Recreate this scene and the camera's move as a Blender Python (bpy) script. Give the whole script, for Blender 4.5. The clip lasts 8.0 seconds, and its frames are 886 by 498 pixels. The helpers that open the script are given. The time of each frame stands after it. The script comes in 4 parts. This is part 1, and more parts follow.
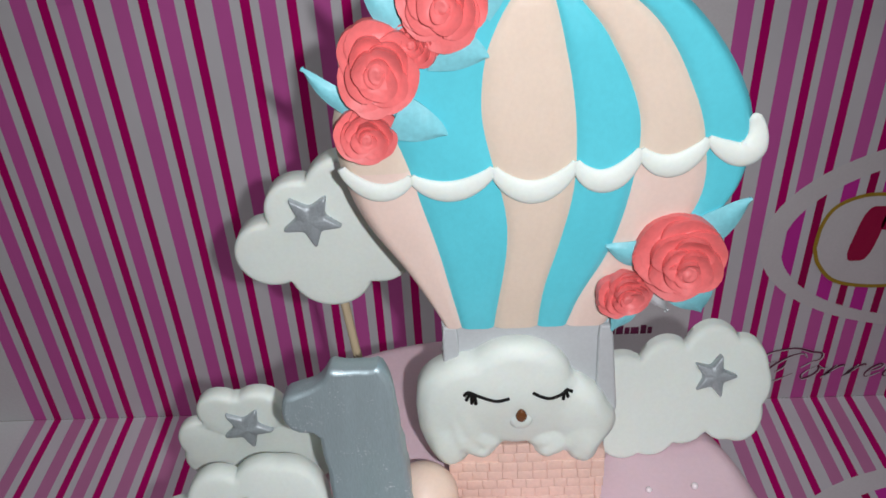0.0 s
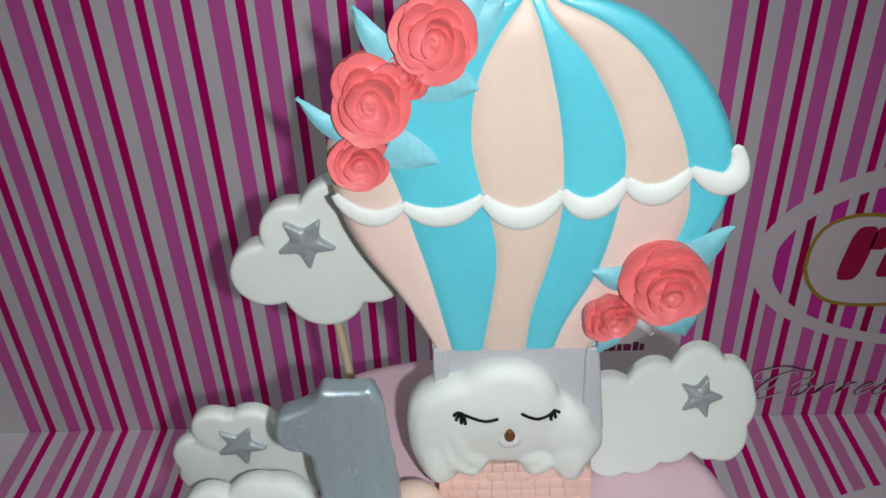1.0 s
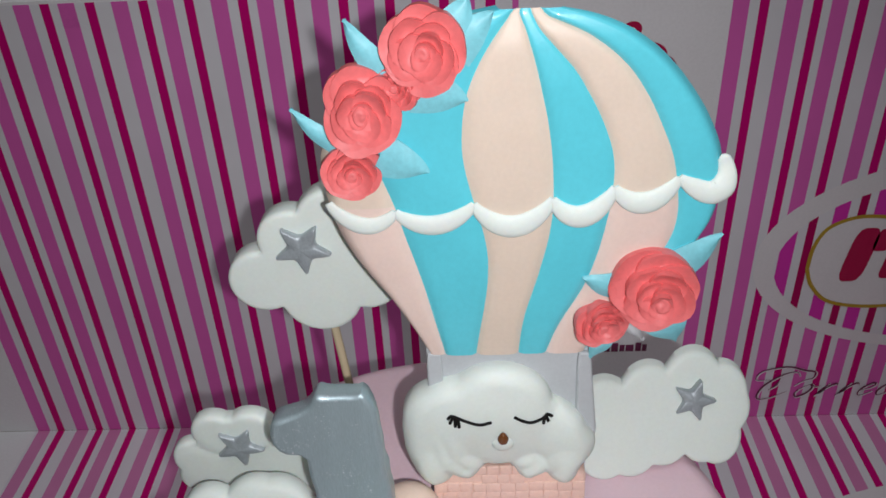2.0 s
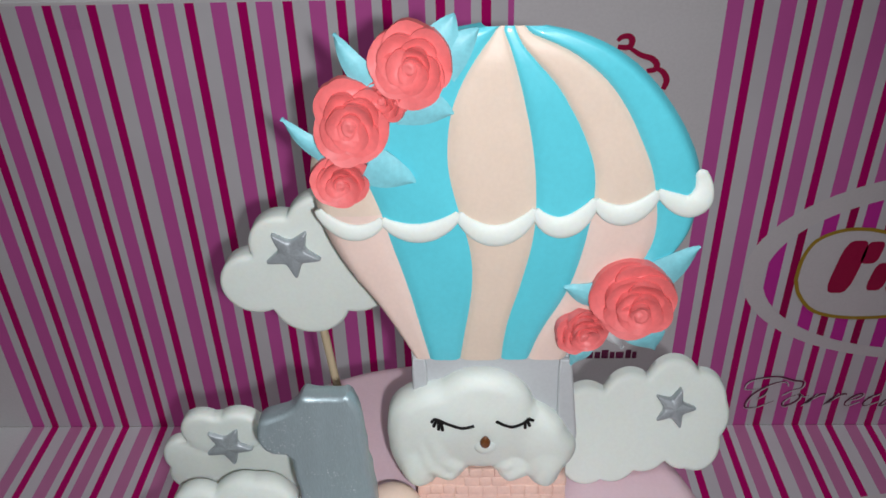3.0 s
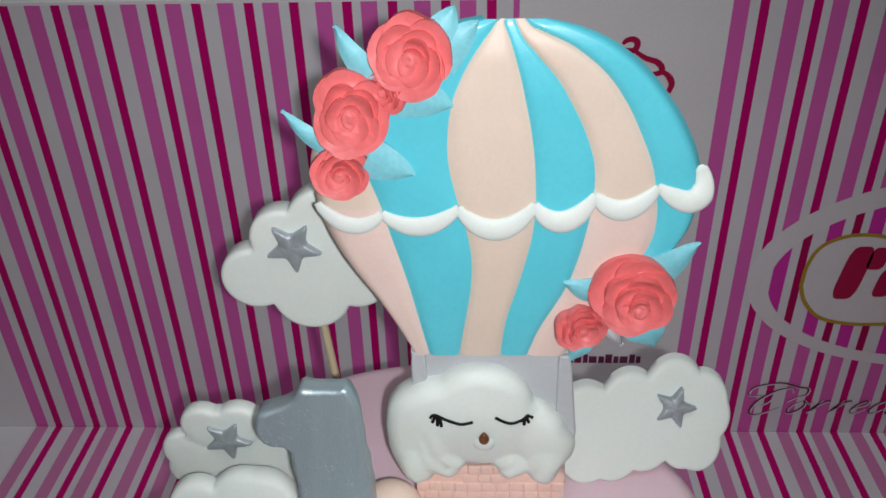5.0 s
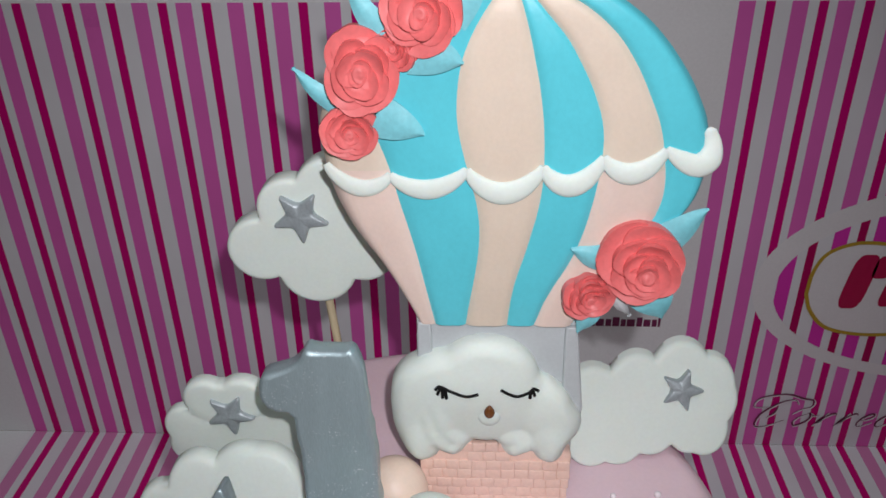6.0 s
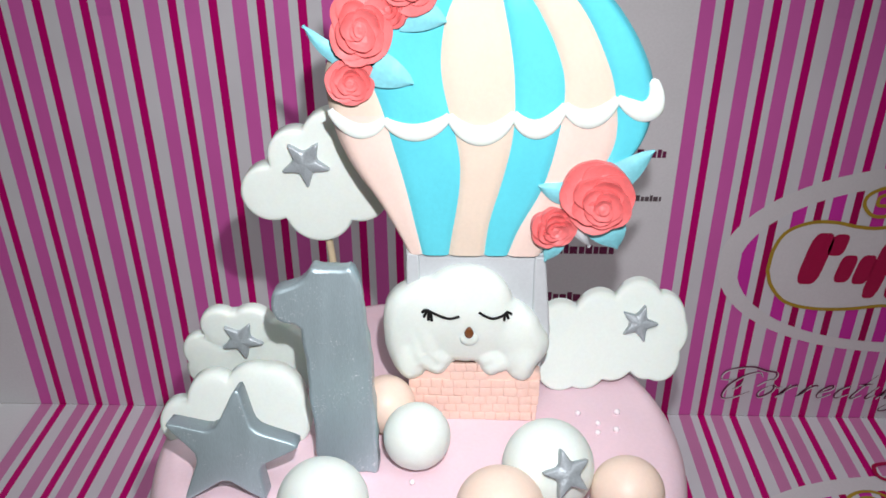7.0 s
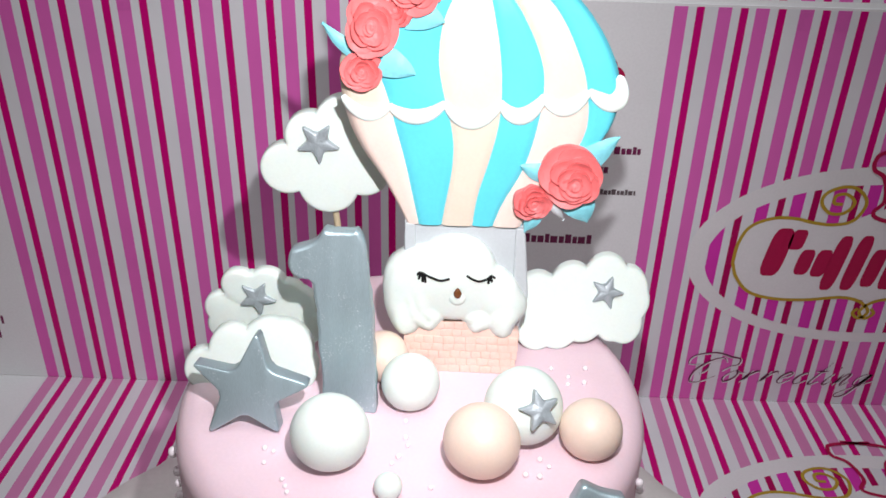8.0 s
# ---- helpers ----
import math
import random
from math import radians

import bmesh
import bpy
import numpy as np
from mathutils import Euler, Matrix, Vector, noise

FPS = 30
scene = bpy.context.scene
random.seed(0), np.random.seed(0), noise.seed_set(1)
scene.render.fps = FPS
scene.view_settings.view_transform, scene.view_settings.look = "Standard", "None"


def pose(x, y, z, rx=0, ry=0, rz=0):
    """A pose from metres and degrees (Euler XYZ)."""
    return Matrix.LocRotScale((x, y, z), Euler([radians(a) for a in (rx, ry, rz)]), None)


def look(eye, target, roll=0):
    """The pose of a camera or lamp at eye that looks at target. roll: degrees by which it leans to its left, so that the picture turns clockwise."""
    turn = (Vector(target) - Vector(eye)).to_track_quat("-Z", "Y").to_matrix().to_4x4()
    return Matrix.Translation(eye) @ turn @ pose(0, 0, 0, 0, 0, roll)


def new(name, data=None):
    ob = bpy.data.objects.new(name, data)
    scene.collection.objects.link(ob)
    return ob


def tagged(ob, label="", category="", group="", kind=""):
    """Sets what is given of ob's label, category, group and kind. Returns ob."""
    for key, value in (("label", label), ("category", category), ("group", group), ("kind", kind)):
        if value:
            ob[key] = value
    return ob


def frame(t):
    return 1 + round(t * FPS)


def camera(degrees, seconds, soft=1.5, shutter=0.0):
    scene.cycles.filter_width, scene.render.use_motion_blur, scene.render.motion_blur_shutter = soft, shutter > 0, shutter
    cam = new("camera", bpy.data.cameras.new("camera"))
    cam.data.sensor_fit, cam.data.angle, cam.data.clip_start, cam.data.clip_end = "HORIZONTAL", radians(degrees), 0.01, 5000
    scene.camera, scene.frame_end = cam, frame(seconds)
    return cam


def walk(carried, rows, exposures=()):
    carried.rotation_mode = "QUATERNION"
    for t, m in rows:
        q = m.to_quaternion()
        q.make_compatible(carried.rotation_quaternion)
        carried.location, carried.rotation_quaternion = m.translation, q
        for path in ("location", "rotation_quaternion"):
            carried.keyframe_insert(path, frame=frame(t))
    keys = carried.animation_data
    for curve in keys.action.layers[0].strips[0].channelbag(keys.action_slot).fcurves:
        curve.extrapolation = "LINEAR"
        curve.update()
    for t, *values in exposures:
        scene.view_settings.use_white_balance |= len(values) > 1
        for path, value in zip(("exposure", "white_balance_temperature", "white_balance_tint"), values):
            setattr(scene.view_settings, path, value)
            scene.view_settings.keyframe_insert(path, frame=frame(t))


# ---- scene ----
# ---- the camera and its path ----
# The plan is drawn in units of U metres: a cake about 20 cm across.
U = 1.35
cam = camera(55.78, 8.0, 1.6)
# seconds, place in plan units, yaw, pitch and roll in degrees
ROWS = [
    (0.0, 0.0584, -0.3513, 0.3436, 0.09, -33.63, 2.44),
    (0.2, 0.0594, -0.3508, 0.3447, 0.26, -33.49, 2.49),
    (0.5, 0.0601, -0.3469, 0.3429, 0.19, -33.10, 2.20),
    (0.7, 0.0611, -0.3449, 0.3426, 0.38, -33.08, 2.00),
    (1.0, 0.0599, -0.3534, 0.3481, 0.17, -32.86, 1.96),
    (1.2, 0.0600, -0.3538, 0.3498, 0.05, -32.84, 2.13),
    (2.3, 0.0646, -0.3557, 0.3521, 0.90, -33.03, 2.31),
    (2.5, 0.0649, -0.3565, 0.3531, 0.89, -32.89, 1.88),
    (2.7, 0.0657, -0.3574, 0.3538, 1.26, -32.76, 1.51),
    (3.0, 0.0666, -0.3583, 0.3545, 1.22, -32.77, 1.44),
    (3.5, 0.0661, -0.3586, 0.3553, 1.19, -32.91, 1.50),
    (4.0, 0.0661, -0.3571, 0.3537, 1.36, -32.88, 1.19),
    (4.2, 0.0659, -0.3550, 0.3524, 1.45, -32.88, 1.14),
    (5.3, 0.0687, -0.3613, 0.3516, 1.98, -31.65, 1.32),
    (5.5, 0.0681, -0.3615, 0.3474, 1.83, -31.19, 1.30),
    (5.8, 0.0680, -0.3637, 0.3430, 2.44, -30.29, 0.85),
    (6.0, 0.0671, -0.3670, 0.3396, 2.38, -29.99, 0.78),
    (6.2, 0.0676, -0.3721, 0.3364, 2.34, -29.74, 0.92),
    (6.5, 0.0688, -0.3809, 0.3370, 2.71, -30.17, 0.93),
    (6.8, 0.0680, -0.3925, 0.3369, 1.82, -29.37, 0.37),
    (7.0, 0.0690, -0.4023, 0.3379, 1.74, -29.09, 0.20),
    (7.3, 0.0693, -0.4154, 0.3416, 1.64, -28.75, -0.39),
    (7.5, 0.0686, -0.4226, 0.3410, 1.55, -28.39, -1.03),
    (7.7, 0.0683, -0.4290, 0.3438, 1.37, -28.58, -1.52),
    (8.0, 0.0677, -0.4366, 0.3453, 1.44, -28.80, -1.35),
]
EXPOSURES = [(0.0, -0.57), (0.5, -0.63), (1.0, -0.61), (5.3, -0.64), (6.0, -0.65), (6.5, -0.24), (7.0, 0.05), (8.0, 0.29)]
walk(cam, [(t, pose(U * x, U * y, U * z, 90 + pitch, roll, yaw)) for t, x, y, z, yaw, pitch, roll in ROWS], EXPOSURES)

# ---- light ----
world = bpy.data.worlds.new("world")
scene.world = world
world.use_nodes = True
world.node_tree.nodes["Background"].inputs[0].default_value = (0.8, 0.9, 1.0, 1)
world.node_tree.nodes["Background"].inputs[1].default_value = 0.05


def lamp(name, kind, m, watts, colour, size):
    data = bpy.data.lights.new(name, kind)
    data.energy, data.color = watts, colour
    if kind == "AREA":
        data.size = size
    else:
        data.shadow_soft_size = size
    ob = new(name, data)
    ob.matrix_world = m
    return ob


# the phone's own light beside its lens, and an added overhead fill for soft room light
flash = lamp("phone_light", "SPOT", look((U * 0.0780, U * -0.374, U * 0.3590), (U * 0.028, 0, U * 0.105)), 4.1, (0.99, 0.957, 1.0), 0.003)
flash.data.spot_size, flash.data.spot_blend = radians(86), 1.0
lamp("room_fill_light", "AREA", pose(0.2, -0.7, 1.70), 7.6, (0.94, 0.95, 1.0), 0.9)


# ---- materials ----
def nodes_of(name):
    m = bpy.data.materials.new(name)
    m.use_nodes = True
    t = m.node_tree
    return m, t, t.nodes["Principled BSDF"]


def node(t, kind, inputs=None, **values):
    n = t.nodes.new(kind)
    for key, value in values.items():
        setattr(n, key, value)
    for key, value in (inputs or {}).items():
        if isinstance(value, bpy.types.NodeSocket):
            t.links.new(value, n.inputs[key])
        else:
            n.inputs[key].default_value = value
    return n


def surface(name, colour, rough=0.5, metal=0.0, spread=0.06, grain=900.0, bump=0.15, sheen=0.5, sss=0.0, patch=60.0, stretch=None, coat=0.0):
    """A material with blotches and fine grain; colour is linear."""
    m, t, b = nodes_of(name)
    co = node(t, "ShaderNodeTexCoord").outputs["Object"]
    if stretch:
        co = node(t, "ShaderNodeMapping", {"Vector": co, "Scale": stretch}).outputs[0]
    big = node(t, "ShaderNodeTexNoise", {"Vector": co, "Scale": patch, "Detail": 3.0})
    fine = node(t, "ShaderNodeTexNoise", {"Vector": co, "Scale": grain, "Detail": 4.0})
    mix = node(t, "ShaderNodeMath", {0: big.outputs[0], 1: fine.outputs[0]}, operation="ADD")
    lo = tuple(c * (1 - spread) for c in colour) + (1,)
    hi = tuple(min(1, c * (1 + spread)) for c in colour) + (1,)
    ramp = node(t, "ShaderNodeMapRange", {0: mix.outputs[0], 1: 0.7, 2: 1.3, 3: 0.0, 4: 1.0})
    col = node(t, "ShaderNodeMix", {0: ramp.outputs[0], 6: lo, 7: hi}, data_type="RGBA")
    t.links.new(col.outputs[2], b.inputs["Base Color"])
    rr = node(t, "ShaderNodeMapRange", {0: big.outputs[0], 1: 0.3, 2: 0.7, 3: rough * 0.88, 4: min(1, rough * 1.12)})
    t.links.new(rr.outputs[0], b.inputs["Roughness"])
    b.inputs["Metallic"].default_value = metal
    b.inputs["Specular IOR Level"].default_value = sheen
    b.inputs["Coat Weight"].default_value, b.inputs["Coat Roughness"].default_value = coat, 0.1
    if sss:
        b.inputs["Subsurface Weight"].default_value = sss
        b.inputs["Subsurface Radius"].default_value = (1.0, 0.6, 0.4)
        b.inputs["Subsurface Scale"].default_value = 0.003
    bp = node(t, "ShaderNodeBump", {"Height": mix.outputs[0], "Strength": bump, "Distance": 0.0006})
    t.links.new(bp.outputs[0], b.inputs["Normal"])
    return m


def striped(name, start, scale, pink, magenta, axis=0):
    """Printed card: pink and magenta stripes on white along one axis, from start, in plan units."""
    m, t, b = nodes_of(name)
    co = node(t, "ShaderNodeTexCoord").outputs["Object"]
    x = node(t, "ShaderNodeSeparateXYZ", {0: co}).outputs[axis]
    wob = node(t, "ShaderNodeTexNoise", {"Vector": co, "Scale": 7.0, "Detail": 1.0})
    shift = node(t, "ShaderNodeMath", {0: wob.outputs[0], 1: 0.0010, 2: -U * start - 0.0005}, operation="MULTIPLY_ADD")
    x = node(t, "ShaderNodeMath", {0: x, 1: shift.outputs[0]}, operation="ADD")
    x = node(t, "ShaderNodeMath", {0: x.outputs[0], 1: 1 / (U * 0.0428 * scale)}, operation="MULTIPLY")
    x = node(t, "ShaderNodeMath", {0: x.outputs[0]}, operation="FRACT")
    white = (0.79, 0.80, 0.83, 1)
    ramp = node(t, "ShaderNodeValToRGB", {0: x.outputs[0]})
    r = ramp.color_ramp
    r.interpolation = "CONSTANT"
    stops = [(0.0, pink), (0.167, white), (0.273, magenta), (0.370, white), (0.537, pink), (0.706, white), (0.810, magenta), (0.907, white)]
    r.elements[0].position, r.elements[0].color = stops[0]
    r.elements[1].position, r.elements[1].color = stops[1]
    for p, c in stops[2:]:
        r.elements.new(p).color = c
    grime = node(t, "ShaderNodeTexNoise", {"Vector": co, "Scale": 14.0, "Detail": 5.0})
    amount = node(t, "ShaderNodeMapRange", {0: grime.outputs[0], 1: 0.3, 2: 0.7, 3: 0.93, 4: 1.03})
    col = node(t, "ShaderNodeMix", {0: 1.0, 6: ramp.outputs[0], 7: amount.outputs[0]}, data_type="RGBA", blend_type="MULTIPLY")
    t.links.new(col.outputs[2], b.inputs["Base Color"])
    b.inputs["Roughness"].default_value = 0.42
    b.inputs["Specular IOR Level"].default_value = 0.18
    wave = node(t, "ShaderNodeTexNoise", {"Vector": co, "Scale": 400.0, "Detail": 3.0})
    bp = node(t, "ShaderNodeBump", {"Height": wave.outputs[0], "Strength": 0.05, "Distance": 0.0005})
    t.links.new(bp.outputs[0], b.inputs["Normal"])
    return m


PINK, MAGENTA, HOT = (0.78, 0.145, 0.52, 1), (0.63, 0.0, 0.195, 1), (0.72, 0.04, 0.45, 1)
M_STRIPE_L = striped("striped_card", -0.1956, 1.0, PINK, MAGENTA)
M_STRIPE_R = striped("striped_card_logo_side", 0.1773, 0.972, PINK, MAGENTA)
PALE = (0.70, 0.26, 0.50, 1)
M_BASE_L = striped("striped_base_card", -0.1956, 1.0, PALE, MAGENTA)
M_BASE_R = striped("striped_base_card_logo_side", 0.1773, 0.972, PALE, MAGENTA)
M_STRIPE_HOT = striped("bright_striped_print", 0.1773, 0.972, HOT, (0.44, 0.0, 0.10, 1))
M_CARD = surface("white_card", (0.84, 0.85, 0.86), 0.45, spread=0.04, grain=500, bump=0.05, patch=12, sheen=0.35)
M_PRINT_WHITE = surface("white_print", (0.81, 0.81, 0.82), 0.42, spread=0.03, grain=500, bump=0.03, patch=20, sheen=0.35)
M_CRIMSON = surface("crimson_print", (0.46, 0.004, 0.07), 0.4, spread=0.05, grain=500, bump=0.03, sheen=0.35)
M_GOLD = surface("gold_print", (0.48, 0.32, 0.03), 0.45, spread=0.12, grain=700, bump=0.05, sheen=0.35)
M_PLUM = surface("plum_print", (0.17, 0.010, 0.075), 0.45, spread=0.08, grain=500, bump=0.03)
M_SCRIPT = surface("script_print", (0.16, 0.02, 0.075), 0.45, spread=0.08, grain=500, bump=0.03)
M_GREYINK = surface("dark_grey_print", (0.12, 0.09, 0.1), 0.5, spread=0.08, grain=500, bump=0.03)
M_WHITE = surface("white_fondant", (0.72, 0.80, 0.745), 0.6, spread=0.025, grain=800, bump=0.06, sss=0.15)
M_PINKCAKE = surface("pale_pink_fondant", (0.80, 0.605, 0.665), 0.42, spread=0.03, grain=700, bump=0.06, sss=0.1)
M_PEACH = surface("peach_fondant", (0.80, 0.635, 0.525), 0.5, spread=0.03, grain=800, bump=0.06, sss=0.15)
M_BASKET = surface("salmon_fondant", (0.83, 0.575, 0.485), 0.55, spread=0.06, grain=900, bump=0.2, sss=0.1)
M_CREAM = surface("cream_fondant", (0.70, 0.595, 0.485), 0.5, spread=0.03, grain=800, bump=0.08, sss=0.1)
M_BLUSH = surface("blush_cream_fondant", (0.75, 0.60, 0.525), 0.5, spread=0.03, grain=800, bump=0.08, sss=0.1)
M_BLUE = surface("turquoise_fondant", (0.105, 0.595, 0.695), 0.40, spread=0.04, grain=600, bump=0.14, coat=0.25)
M_LEAF = surface("pale_turquoise_fondant", (0.20, 0.58, 0.65), 0.5, spread=0.10, grain=700, bump=0.15)
M_CORAL = surface("coral_fondant", (0.72, 0.165, 0.165), 0.5, spread=0.08, grain=700, bump=0.2, sheen=0.4)
M_GREYF = surface("pale_grey_fondant", (0.50, 0.54, 0.555), 0.4, spread=0.05, grain=800, bump=0.08)
M_SILVER = surface("silver_painted_fondant", (0.385, 0.495, 0.525), 0.44, metal=0.55, spread=0.07, grain=1100, bump=0.14, patch=70, stretch=(2.2, 1.0, 0.45))


def glitter(m, amount):
    """Scatters bright flakes over a painted surface, thicker in some patches."""
    t = m.node_tree
    b = t.nodes["Principled BSDF"]
    co = node(t, "ShaderNodeTexCoord").outputs["Object"]
    flake = node(t, "ShaderNodeTexNoise", {"Vector": co, "Scale": 1500.0, "Detail": 2.0})
    patch = node(t, "ShaderNodeTexNoise", {"Vector": co, "Scale": 70.0, "Detail": 2.0})
    a = node(t, "ShaderNodeMapRange", {0: flake.outputs[0], 1: 0.62, 2: 0.68})
    c = node(t, "ShaderNodeMapRange", {0: patch.outputs[0], 1: 0.50, 2: 0.66, 3: 0.0, 4: amount})
    k = node(t, "ShaderNodeMath", {0: a.outputs[0], 1: c.outputs[0]}, operation="MULTIPLY")
    old = b.inputs["Base Color"].links[0].from_socket
    col = node(t, "ShaderNodeMix", {0: k.outputs[0], 6: old, 7: (0.92, 0.95, 0.96, 1)}, data_type="RGBA")
    t.links.new(col.outputs[2], b.inputs["Base Color"])


glitter(M_SILVER, 0.85)
M_STAR = surface("pale_silver_fondant", (0.36, 0.41, 0.43), 0.42, metal=0.3, spread=0.1, grain=1200, bump=0.3, patch=150)
M_DEEP_PINK = surface("doubled_pink_print", (0.72, 0.13, 0.48), 0.42, spread=0.05, grain=500, bump=0.03, sheen=0.2)
M_BOARD = surface("white_board_foil", (0.74, 0.74, 0.70), 0.4, spread=0.05, grain=300, bump=0.1, patch=30)
M_PEARL = surface("pearl_sugar", (0.88, 0.81, 0.84), 0.15, spread=0.03, sheen=0.8)
M_BLACK = surface("black_icing", (0.006, 0.006, 0.006), 0.7, spread=0.1, sheen=0.2)
M_BROWN = surface("brown_icing", (0.16, 0.055, 0.015), 0.25, spread=0.2)
M_STICK = surface("pale_wood_stick", (0.55, 0.46, 0.30), 0.6, spread=0.12, grain=500, bump=0.2, stretch=(1, 1, 0.15))
M_WALL = surface("cream_wall_paint", (0.62, 0.60, 0.56), 0.8, spread=0.05, grain=120, patch=3)
M_TABLE = surface("brown_wood", (0.26, 0.15, 0.08), 0.5, spread=0.2, grain=60, patch=8, stretch=(0.2, 1, 1))


# ---- helpers for building, all in plan units ----
def thing(name, at, label, category, group="", kind=""):
    ob = new(name)
    ob.location = Vector(at) * U
    ob.empty_display_size = 0.01
    return tagged(ob, label, category, group, kind)


def spot(ob):
    p = Vector((0, 0, 0))
    while ob is not None:
        p += ob.location
        ob = ob.parent
    return p


def thicken(bm, depth):
    bmesh.ops.recalc_face_normals(bm, faces=bm.faces)
    bm.normal_update()
    bmesh.ops.solidify(bm, geom=bm.faces[:], thickness=depth)


def face_out(bm):
    """Turns every closed shell outwards, and every open sheet to the front or upwards."""
    bmesh.ops.recalc_face_normals(bm, faces=bm.faces)
    seen = set()
    for first in bm.faces:
        if first in seen:
            continue
        shell, stack, whole = [], [first], True
        seen.add(first)
        while stack:
            f = stack.pop()
            shell.append(f)
            for e in f.edges:
                whole = whole and len(e.link_faces) == 2
                for g in e.link_faces:
                    if g not in seen:
                        seen.add(g)
                        stack.append(g)
        if whole:
            o = first.verts[0].co
            good = sum((f.calc_center_median() - o).dot(f.normal) * f.calc_area() for f in shell)
        else:
            good = sum((f.normal.z - f.normal.y) * f.calc_area() for f in shell)
        if good < 0:
            for f in shell:
                f.normal_flip()


def part(name, bm, material, parent, label="", smooth=True, at=None):
    """Links a bmesh, drawn in plan units, as one mesh object under a thing or a part."""
    me = bpy.data.meshes.new(name)
    base = (Vector(at) * U if at else (spot(parent) if parent is not None else Vector((0, 0, 0))))
    bm.transform(Matrix.Translation(-base) @ Matrix.Scale(U, 4))
    face_out(bm)
    if smooth:
        for f in bm.faces:
            f.smooth = len(f.verts) < 5
        for e in bm.edges:
            if len(e.link_faces) == 2 and e.calc_face_angle() > radians(62):
                e.smooth = False
    bm.to_mesh(me)
    bm.free()
    for m in material if isinstance(material, (list, tuple)) else [material]:
        me.materials.append(m)
    ob = new(name, me)
    ob.parent = parent
    ob.location = base - (spot(parent) if parent is not None else Vector((0, 0, 0)))
    return tagged(ob, label)


def box(x0, x1, y0, y1, z0, z1, bevel=0.0):
    bm = bmesh.new()
    bmesh.ops.create_cube(bm, size=1, matrix=Matrix.Translation(((x0 + x1) / 2, (y0 + y1) / 2, (z0 + z1) / 2)) @ Matrix.Diagonal((x1 - x0, y1 - y0, z1 - z0, 1)))
    if bevel:
        bmesh.ops.bevel(bm, geom=bm.edges, offset=bevel, segments=2, profile=0.5, affect="EDGES")
    return bm


def lobes(centre, circles, n=120):
    """The outline of overlapping round lobes (x, z, radius), seen from a point inside them."""
    out = []
    for i in range(n):
        a = 2 * math.pi * i / n
        dx, dz = math.cos(a), math.sin(a)
        best = 0.001
        for x, z, r in circles:
            ox, oz = x - centre[0], z - centre[1]
            along = ox * dx + oz * dz
            gap = r * r - (ox * ox + oz * oz - along * along)
            if gap > 0:
                best = max(best, along + math.sqrt(gap))
        out.append((centre[0] + best * dx, centre[1] + best * dz))
    return out


def star_points(x, z, r, turn, inner=0.42, rounds=2):
    p = []
    for i in range(10):
        a = radians(90 + turn + 36 * i)
        q = r if i % 2 == 0 else r * inner
        p.append((x + q * math.cos(a), z + q * math.sin(a)))
    return soften(p, rounds, 0.13)


def soften(p, rounds=2, k=0.2):
    for _ in range(rounds):
        q = []
        for i, a in enumerate(p):
            b = p[(i + 1) % len(p)]
            q.append((a[0] + (b[0] - a[0]) * k, a[1] + (b[1] - a[1]) * k))
            q.append((a[0] + (b[0] - a[0]) * (1 - k), a[1] + (b[1] - a[1]) * (1 - k)))
        p = q
    return p


def slab(outline, front, thick, edge, centre=None, relief=None, rings=6, rounds=4, radial=False):
    """A cut-out plate that faces -y: rounded rim, soft or modelled front. outline runs anticlockwise as (x, z)."""
    bm = bmesh.new()
    n = len(outline)
    normals = []
    for i in range(n):
        a, b = outline[i - 1], outline[(i + 1) % n]
        t = Vector((b[0] - a[0], b[1] - a[1]))
        t = t.normalized() if t.length > 1e-9 else Vector((1, 0))
        normals.append((t.y, -t.x))
    if radial:
        normals = [(p[0] / math.hypot(*p), p[1] / math.hypot(*p)) for p in outline]

    def ring(inset, y):
        return [bm.verts.new((p[0] - m[0] * inset, y, p[1] - m[1] * inset)) for p, m in zip(outline, normals)]

    layers = [ring(edge * 0.4, front + thick), ring(0, front + thick - edge * 0.4)]
    for j in range(rounds + 1):
        a = math.pi / 2 * j / rounds
        layers.append(ring(edge * (1 - math.cos(a)), front + edge * (1 - math.sin(a))))
    if centre:
        top = [v.co.copy() for v in layers[-1]]
        for j in range(1, rings):
            s = 1 - j / rings
            layers.append([bm.verts.new((centre[0] + (c.x - centre[0]) * s, front, centre[1] + (c.z - centre[1]) * s)) for c in top])
    for a, b in zip(layers, layers[1:]):
        for i in range(n):
            bm.faces.new((a[i], a[(i + 1) % n], b[(i + 1) % n], b[i]))
    bm.faces.new(layers[0])
    if centre:
        mid = bm.verts.new((centre[0], front, centre[1]))
        for i in range(n):
            bm.faces.new((layers[-1][i], layers[-1][(i + 1) % n], mid))
    else:
        bm.faces.new(layers[-1])
    if relief:
        for v in bm.verts:
            if v.co.y < front + thick * 0.5:
                v.co.y -= relief(v.co.x, v.co.z)
    return bm


